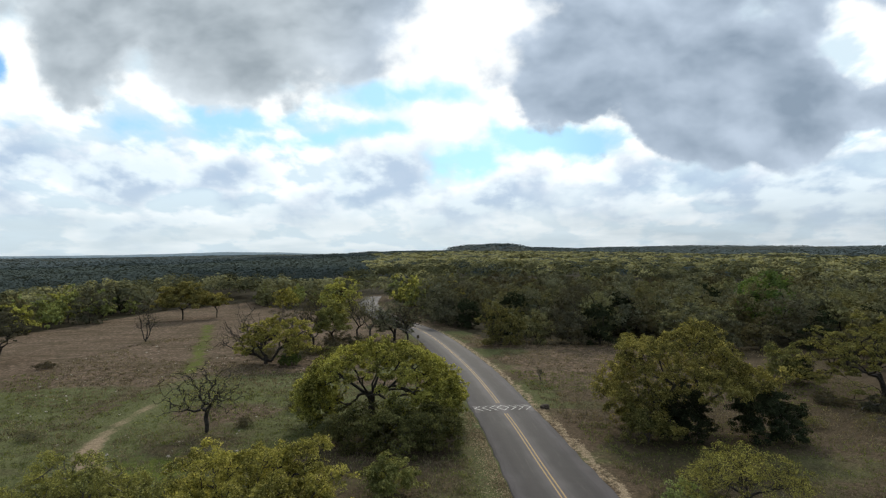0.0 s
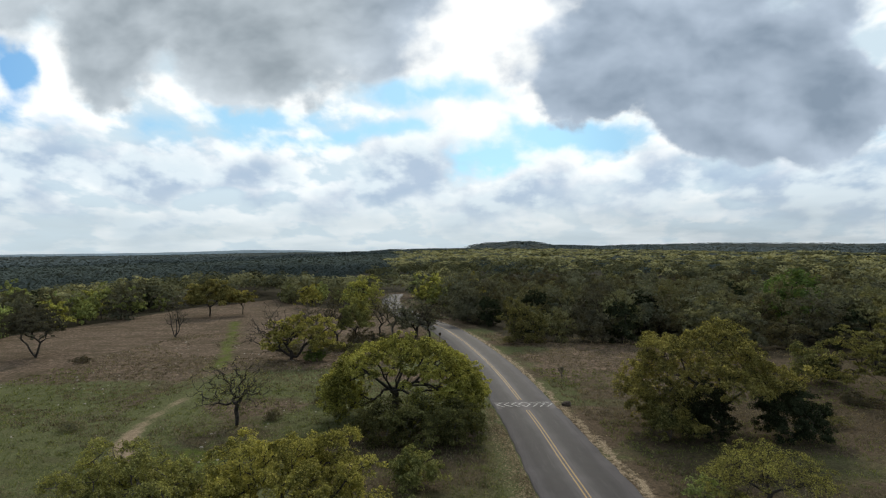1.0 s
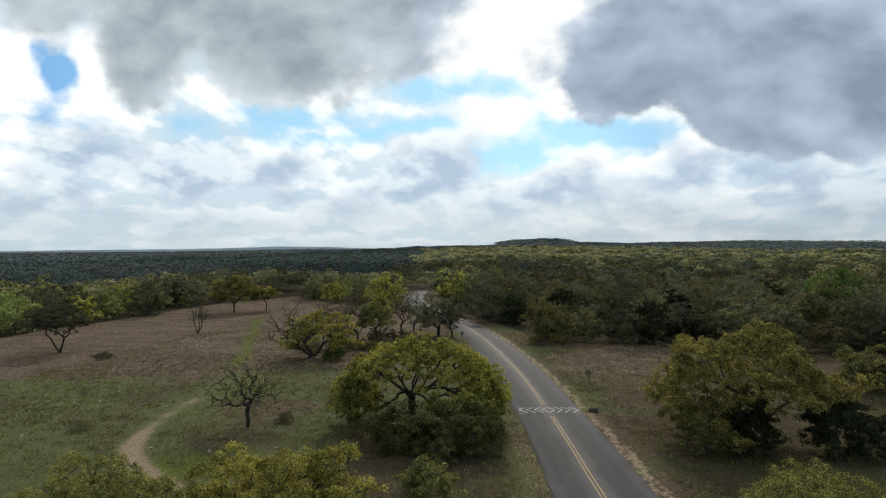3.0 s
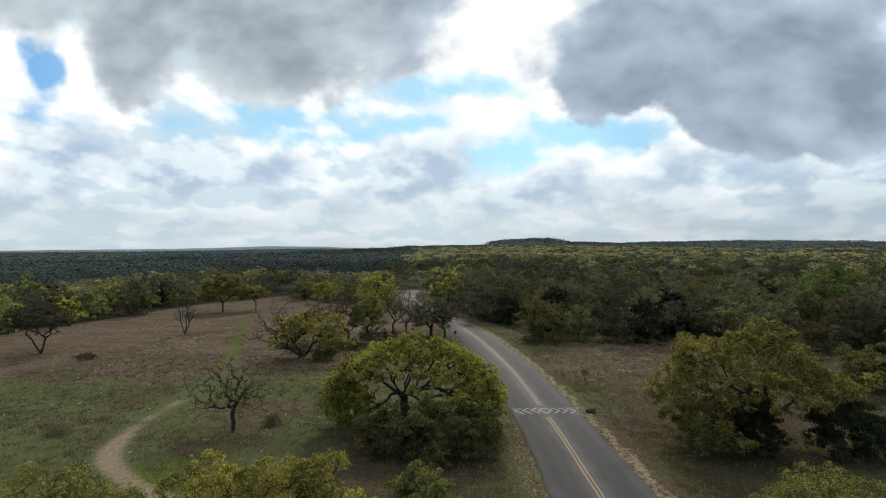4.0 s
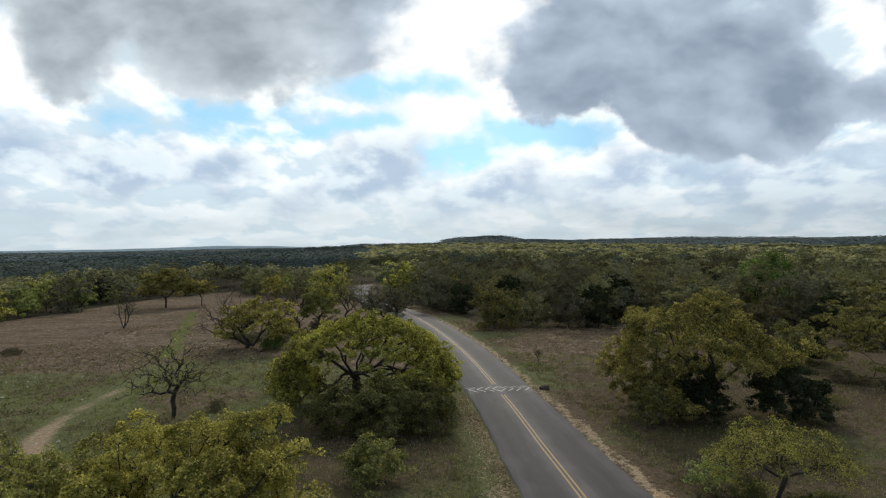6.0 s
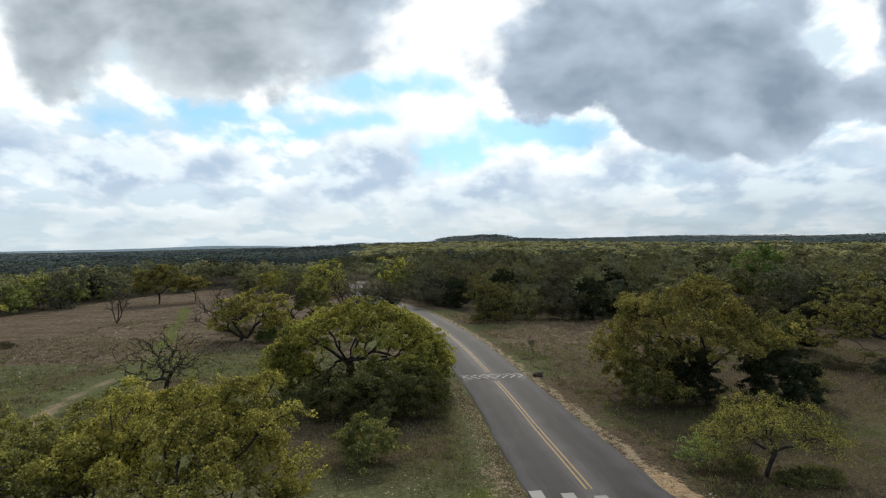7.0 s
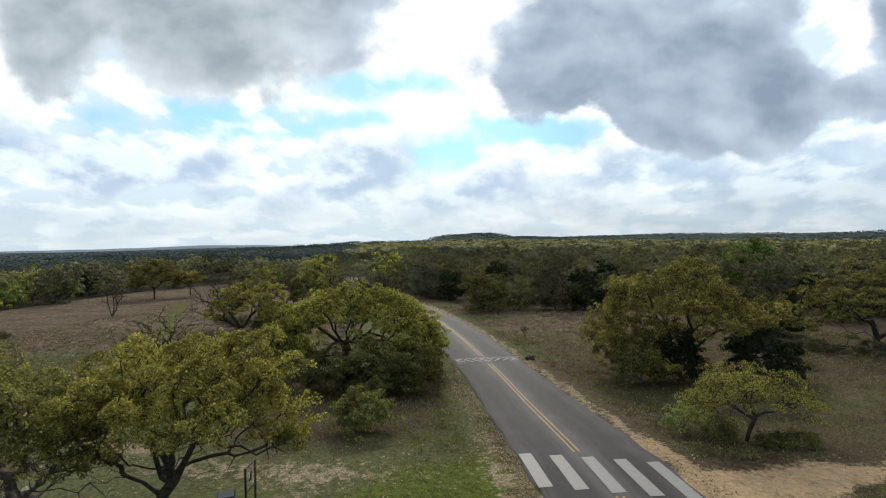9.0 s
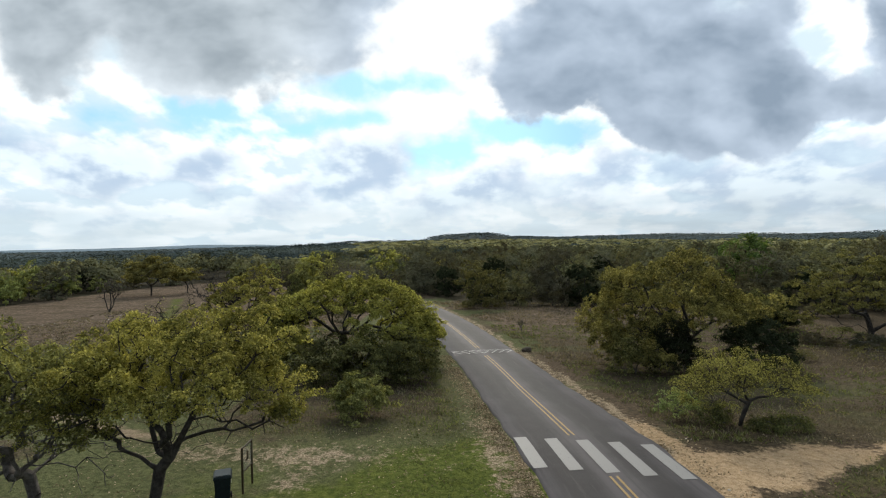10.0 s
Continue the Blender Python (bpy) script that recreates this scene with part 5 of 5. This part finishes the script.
edge_oak = wood_model("edge_oak", LEAF_OLIVE, 7.4, 5.0, 34, 26, 0.24, 108, "light olive oak at the field edge, leafy to the ground", low=-0.85)
edge_oak.location = (6.8, 91.5, land_at(6.8, 91.5) - 0.1)


def mass_of_trees(rng, x, y, h, w, quads, size, low=False, lobes=7):
    """Leaf sprigs of many crowns at once: quads on each, gathered into rounded lobes."""
    n = len(x)
    k = np.repeat(np.arange(n), quads)
    d = rng.normal(0, 1, (n * lobes, 3))
    d /= np.linalg.norm(d, axis=1)[:, None]
    d[:, 2] = np.abs(d[:, 2]) * 1.1 - (0.35 if low else 0.2)
    e = rng.normal(0, 1, (n * quads, 3))
    e /= np.linalg.norm(e, axis=1)[:, None]
    e[:, 2] = np.where(e[:, 2] < -0.2, -e[:, 2], e[:, 2])
    lobe = d[k * lobes + rng.randint(0, lobes, n * quads)]
    if size.max(initial=0) > 3:
        lobe[:, 2], e[:, 2] = 0.3 + 0.5 * np.abs(lobe[:, 2]), np.abs(e[:, 2])
    c = lobe * 0.66 + e * rng.uniform(0.36, 0.5, (n * quads, 1))
    foot = land(x, y)[k] - (3.5 if size.max(initial=0) > 4 else 0)
    c = np.stack([x[k] + c[:, 0] * w[k], y[k] + c[:, 1] * w[k], foot + h[k] * 0.52 + c[:, 2] * h[k] * 0.46], -1)
    return leaf_quads(rng, c, e * (0.12 if size.max(initial=0) > 3 else 0.35 if low else 0.8) + lobe * 0.3 + [0, 0, 1.0 if low else 0.35], size[k], 1.3, 0.08)


def far_woods():
    rng = R(300)
    near = np.array(later)
    rings = [(near[:, 0], near[:, 1], 7.6, 4.9, 230, 0.52)]
    for r0, r1, gap, quads, size in ((180, 330, 8.4, 150, 0.9), (330, 620, 11, 80, 1.5), (620, 1300, 15, 26, 3.2), (1300, 2700, 24, 11, 6), (2700, 4300, 50, 8, 8)):
        n = int(np.radians(104) * (r1**2 - r0**2) / 2 / gap**2)
        r, a = np.sqrt(rng.uniform(r0**2, r1**2, n)), np.radians(rng.uniform(-54, 50, n))
        rings.append((r * np.sin(a), r * np.cos(a), 7.2, gap * 0.52, quads, size))
    parts = {"near": [], "bright": [], "valley": [], "ridge": []}
    for x, y, h, w, quads, size in rings:
        ok = wooded(x, y)
        x, y = x[ok], y[ok]
        # the valley set takes the shaded leaf tone, the bright set the sunlit one
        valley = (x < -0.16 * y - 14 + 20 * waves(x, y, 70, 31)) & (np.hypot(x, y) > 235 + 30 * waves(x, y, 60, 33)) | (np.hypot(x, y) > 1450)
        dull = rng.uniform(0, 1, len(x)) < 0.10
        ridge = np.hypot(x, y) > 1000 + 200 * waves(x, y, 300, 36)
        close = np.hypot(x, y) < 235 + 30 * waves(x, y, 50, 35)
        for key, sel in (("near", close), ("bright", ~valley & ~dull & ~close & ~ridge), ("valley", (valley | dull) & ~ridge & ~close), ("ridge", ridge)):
            xx, yy = x[sel], y[sel]
            m = len(xx)
            wide = w * (1.7 if key in ("valley", "ridge") else 1.0)
            hh = h * rng.uniform(0.75, 1.2, m) * (1 + 0.25 * waves(xx, yy, 25, 41) * (size < 4)) + (key == "ridge") * 5 * np.clip(waves(xx, yy, 90, 46) + 0.2, 0, 1)
            tone = np.clip(rng.normal(0.5, 0.05 if key in ("valley", "ridge") else 0.2, m) + 0.14 * waves(xx, yy, 45, 43) + 0.22 * waves(xx, yy, 160, 44), 0, 1)
            parts[key].append((np.repeat(tone, quads * 3),) + mass_of_trees(rng, xx, yy, hh, np.full(m, wide) * rng.uniform(0.8, 1.2, m), quads, np.full(m, size), size > 1.2))
    for key, material, label in (("near", WOODS_NEAR, "dull olive treetops of the woods behind the field"), ("bright", WOODS_FAR_LIT, "wide yellow-green distant woods, sunlight in the leaf colour"), ("valley", WOODS_VALLEY_SHADED, "distant valley treetops with cloud shade and haze in their colour"),
                                 ("ridge", WOODS_RIDGE_HAZED, "woods on the farthest low ridges with blue haze in their colour")):
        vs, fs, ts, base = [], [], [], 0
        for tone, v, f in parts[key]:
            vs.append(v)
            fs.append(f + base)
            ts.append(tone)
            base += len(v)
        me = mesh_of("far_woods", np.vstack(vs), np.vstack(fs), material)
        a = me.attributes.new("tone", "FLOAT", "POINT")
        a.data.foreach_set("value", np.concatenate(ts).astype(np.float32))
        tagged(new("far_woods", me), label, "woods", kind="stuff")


far_woods()


def far_hills():
    """A long low ridge at the farthest edge of the valley, blue haze put into its colour."""
    v = []
    bearing = np.radians(np.linspace(-52, -2, 160))
    turn = np.degrees(bearing)
    crest = np.interp(turn, [-52, -40, -34, -27, -24, -19, -15, -2], [-24, -22, -17, -9, -6, -9, -24, -44])
    crest = crest + 3 * waves(turn, 0 * turn, 2.2, 91) + 1.5 * waves(turn, 0 * turn, 0.7, 92)
    for r, k in ((4330, 0.0), (4420, 0.55), (4520, 0.9), (4600, 1.0), (4690, 0.0)):
        v.append(np.stack([r * np.sin(bearing), r * np.cos(bearing), -40 + (crest + 40) * k], -1))
    n = len(bearing)
    i = np.arange(5 * n).reshape(5, n)
    f = np.stack([i[:-1, :-1], i[:-1, 1:], i[1:, 1:], i[1:, :-1]], -1).reshape(-1, 4)
    me = mesh_of("backdrop", np.vstack(v), f, HILL_HAZE_BLUE)
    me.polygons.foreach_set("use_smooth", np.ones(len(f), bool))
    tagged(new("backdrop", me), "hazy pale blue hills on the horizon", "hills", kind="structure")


far_hills()


# ---- grass, stones ----
def tufts(name, material, n, where, tall, wide, blades, seed, label):
    """Tufts of thin blades, kept off the road, joined as one cover."""
    rng = R(seed)
    x, y = rng.uniform(-62, 48, n * 3), rng.uniform(13, 105, n * 3) ** 1.0
    keep = rng.uniform(0, 1, n * 3) < np.clip(30 / np.hypot(x, y), 0.15, 1) ** 1.2
    x, y = x[keep], y[keep]
    d, side = line_distance(x, y, ROAD_LINE[::3])
    dt, _ = line_distance(x, y, TRACK)
    ok = (d > 5.0) & (dt > 1.3) & ~((x > 8) & (x < 27) & (y > 19.4 + 0.61 * (x - 12.5)) & (y < 25)) & where(x, y) & in_view(x, y, 4)
    x, y = x[ok][:n], y[ok][:n]
    m = len(x)
    k = np.repeat(np.arange(m), blades)
    a = rng.uniform(0, 6.28, m * blades)
    far = np.clip(np.hypot(x, y)[k] / 35, 1, 2.2)
    root = np.stack([x[k] + rng.normal(0, wide, len(k)), y[k] + rng.normal(0, wide, len(k)), np.zeros(len(k))], -1)
    root[:, 2] = land(root[:, 0], root[:, 1]) - 0.04 + (0.025 * waves(root[:, 0], root[:, 1], 2.2, 11) + 0.10 * waves(root[:, 0], root[:, 1], 7, 12)) * np.clip((d[ok][:n][k] - 4) / 4, 0, 1)
    lawn = (x > -18) & (x < 5) & (y < 27)
    h = tall * rng.uniform(0.5, 1.4, len(k)) * np.minimum(far, 1.35) * np.where(lawn[k], 0.45, 1.0)
    lean = np.stack([np.cos(a), np.sin(a), np.zeros(len(k))], -1)
    sideways = np.stack([-np.sin(a), np.cos(a), np.zeros(len(k))], -1) * (0.03 * far)[:, None]
    top = root + lean * (h * rng.uniform(0.5, 1.6, len(k)))[:, None] + np.stack([0 * h, 0 * h, h], -1)
    v = np.stack([root - sideways, root + sideways, top], 1).reshape(-1, 3)
    return tagged(new(name, mesh_of(name, v, np.arange(len(v)).reshape(-1, 3), material)), label, "grass", kind="stuff")


tufts("dry_grass", GRASS_DRY, 22000, lambda x, y: (waves(x, y, 6, 71) > -0.25) & ~((x > -18) & (x < 4) & (y < 26)), 0.15, 0.18, 6, 401, "tufts of dry straw-coloured grass")
tufts("green_grass", GRASS_GREEN, 18000, lambda x, y: (waves(x, y, 6, 71) < 0.25) & (y < 70), 0.14, 0.16, 6, 402, "tufts of short green grass")


tufts("dark_weeds", GRASS_WEED, 3400, lambda x, y: (waves(x, y, 4, 73) > -0.1) & (y > 34) & (x < -12), 0.13, 0.25, 9, 403, "dark brown dead weeds scattered over the meadow")


def leaf_litter():
    """Fallen leaves along both verges, thick near the road, and a few on the sand and the lawn."""
    rng = R(520)
    ys = np.concatenate([17 + 34 * rng.uniform(0, 1, 10000) ** 1.4, 17 + 40 * rng.uniform(0, 1, 1800) ** 1.3])
    off = np.concatenate([-3.25 - np.abs(rng.normal(0, 0.7, 10000)), 3.3 + np.abs(rng.normal(0, 0.6, 1800))])
    vx, vy = road_point(ys, off)
    x = np.concatenate([vx, rng.uniform(9, 27, 900), rng.uniform(-16, 3, 2600)])
    y = np.concatenate([vy, rng.uniform(18.5, 27, 900), rng.uniform(16, 28, 2600)])
    d, side = line_distance(x, y, ROAD_LINE[::2])
    ok = (d > 3.2) & (waves(x, y, 1.1, 75) > -0.55 + 0.25 * (d > 4.6))
    x, y, d = x[ok], y[ok], d[ok]
    n = len(x)
    z = land(x, y) + (0.025 * waves(x, y, 2.2, 11) + 0.10 * waves(x, y, 7, 12)) * np.clip((d - 4) / 4, 0, 1) - 0.10 * np.clip((3.6 - d) / 0.5, 0, 1) - 0.12 * np.exp(-((d - 6.5) / 1.3) ** 2)
    c = np.stack([x, y, z + 0.03], -1)
    v, f = leaf_quads(rng, c, np.tile([0.0, 0.0, 1.0], (n, 1)), np.full(n, 0.075), 0.6, 0.3)
    tagged(new("leaf_litter", mesh_of("leaf_litter", v, f, LITTER)), "fallen tan leaves on sand and road verge", "leaves", kind="stuff")


leaf_litter()


def stones():
    """Pale stones strewn over verge and meadow."""
    rng = R(500)
    x, y = rng.uniform(-62, 30, 1500), rng.uniform(16, 95, 1500)
    d, side = line_distance(x, y, ROAD_LINE[::3])
    ok = (d > 3.5) & (((d < 5.2) & (y < 75)) | ((x < -14) & (rng.uniform(0, 1, 1500) < 0.5))) & in_view(x, y)
    x, y = x[ok], y[ok]
    n = len(x)
    s = rng.uniform(0.03, 0.10, n) * np.where(d[ok] < 5.2, 0.7, 1.9)
    d8 = np.array([(1, 0, 0), (0, 1, 0), (-1, 0, 0), (0, -1, 0), (0.3, 0.2, 0.75), (-0.3, -0.2, 0.65)], float)
    v = d8[None] * (1 + rng.uniform(-0.3, 0.3, (n, 6, 1))) * s[:, None, None] + np.stack([x, y, land(x, y) - 0.02], -1)[:, None]
    f = np.array([(0, 1, 4), (1, 2, 4), (2, 5, 4), (2, 3, 5), (3, 0, 5), (0, 4, 5)])
    faces = (np.arange(n)[:, None, None] * 6 + f[None]).reshape(-1, 3)
    tagged(new("pale_stones", mesh_of("pale_stones", v.reshape(-1, 3), faces, STONE_PALE)), "pale limestone pebbles strewn in grass and verge", "stones", kind="stuff")


stones()


# ---- small things ----
def rock():
    bm = bmesh.new()
    bmesh.ops.create_icosphere(bm, subdivisions=3, radius=1.0)
    for v in bm.verts:
        k = 1 + 0.25 * noise.noise(v.co * 1.6) + 0.1 * noise.noise(v.co * 4.5)
        v.co = Vector((v.co.x * 0.5 * k, v.co.y * 0.36 * k, max(v.co.z, -0.3) * 0.34 * k))
    me = bpy.data.meshes.new("boulder")
    bm.to_mesh(me)
    bm.free()
    me.materials.append(STONE_DARK)
    ob = new("boulder", me)
    ob.location = (7.9, 52.0, land_at(7.9, 52.0) + 0.10)
    tagged(ob, "dark rough boulder on the verge by the speed hump", "boulder")


rock()


def wheeled_bin(x, y, turn):
    foot = new("wheeled_bin")
    foot.matrix_basis = pose(x, y, land_at(x, y), 0, 0, turn)
    tagged(foot, "dark wheeled plastic bin with closed lid in the grass", "bin")
    bm = bmesh.new()
    r = bmesh.ops.create_cube(bm, size=1, matrix=Matrix.Translation((0, 0, 0.54)) @ Matrix.Diagonal((0.58, 0.66, 0.92, 1)))
    for v in r["verts"]:
        if v.co.z < 0.5:
            v.co.x, v.co.y = v.co.x * 0.8, v.co.y * 0.76
    bmesh.ops.bevel(bm, geom=bm.edges[:], offset=0.03, segments=2, affect="EDGES")
    body = part("body", bm, PLASTIC, foot)
    bm = bmesh.new()
    box(bm, 0, 0, 0.985, 0.64, 0.72, 0.06, 0.02)
    part("rim", bm, PLASTIC, foot)
    bm = bmesh.new()
    r = bmesh.ops.create_cube(bm, size=1, matrix=Matrix.Translation((0, -0.02, 1.06)) @ Matrix.Diagonal((0.66, 0.78, 0.10, 1)))
    for v in r["verts"]:
        if v.co.z > 1.06:
            v.co.x, v.co.y = v.co.x * 0.82, v.co.y * 0.85
    bmesh.ops.bevel(bm, geom=bm.edges[:], offset=0.02, segments=2, affect="EDGES")
    part("lid", bm, PLASTIC, foot)
    bm = bmesh.new()
    bmesh.ops.create_cone(bm, cap_ends=True, segments=12, radius1=0.018, radius2=0.018, depth=0.5, matrix=pose(0, 0.42, 0.98, 0, 90, 0))
    part("handle", bm, PLASTIC, foot)
    for s in (-1, 1):
        bm = bmesh.new()
        bmesh.ops.create_cone(bm, cap_ends=True, segments=18, radius1=0.12, radius2=0.12, depth=0.06, matrix=pose(0.27 * s, 0.30, 0.12, 0, 90, 0))
        part("wheel", bm, RUBBER, foot)
    for k in range(2):
        bm = bmesh.new()
        box(bm, 0.292, -0.06, 0.80 - 0.07 * k, 0.006, 0.22 - 0.06 * k, 0.03)
        part("label_bar", bm, LABEL_PALE, body, "pale bar of unreadable print")


def notice_board(x, y, turn):
    foot = new("notice_board")
    foot.matrix_basis = pose(x, y, land_at(x, y), 0, 0, turn)
    tagged(foot, "empty notice board, clear sheet in a brown steel frame on posts", "sign")
    for s in (-1, 1):
        bm = bmesh.new()
        box(bm, 0.46 * s, 0, 0.86, 0.07, 0.07, 1.76, 0.006)
        part("post", bm, STEEL_BROWN, foot)
    for z in (0.80, 1.71):
        bm = bmesh.new()
        box(bm, 0, 0, z, 0.85, 0.05, 0.05, 0.005)
        part("rail", bm, STEEL_BROWN, foot)
    bm = bmesh.new()
    box(bm, 0, 0, 1.255, 0.845, 0.02, 0.86)
    board = part("board", bm, BOARD, foot, "clear weathered sheet")
    for dx, dz, w, h in ((0.02, 1.30, 0.16, 0.30), (-0.03, 1.16, 0.26, 0.10)):
        bm = bmesh.new()
        box(bm, dx, -0.013, dz, w, 0.004, h)
        part("faded_mark", bm, STEEL_BROWN, board, "dark faded mark on the sheet")


def road_sign(x, y, turn):
    foot = new("road_sign")
    foot.matrix_basis = pose(x, y, land_at(x, y), 0, 0, turn)
    tagged(foot, "small dark road sign on a thin post at the bend", "sign")
    bm = bmesh.new()
    bmesh.ops.create_cone(bm, cap_ends=True, segments=10, radius1=0.035, radius2=0.035, depth=1.8, matrix=pose(0, 0, 0.85))
    part("post", bm, STEEL_BROWN, foot)
    bm = bmesh.new()
    box(bm, 0, -0.045, 1.5, 0.42, 0.02, 0.5, 0.004)
    part("plate", bm, STEEL_BROWN, foot)


wheeled_bin(-8.2, 19.75, 20)
notice_board(-7.7, 20.85, 88)
road_sign(-8.2, 91.8, 10)
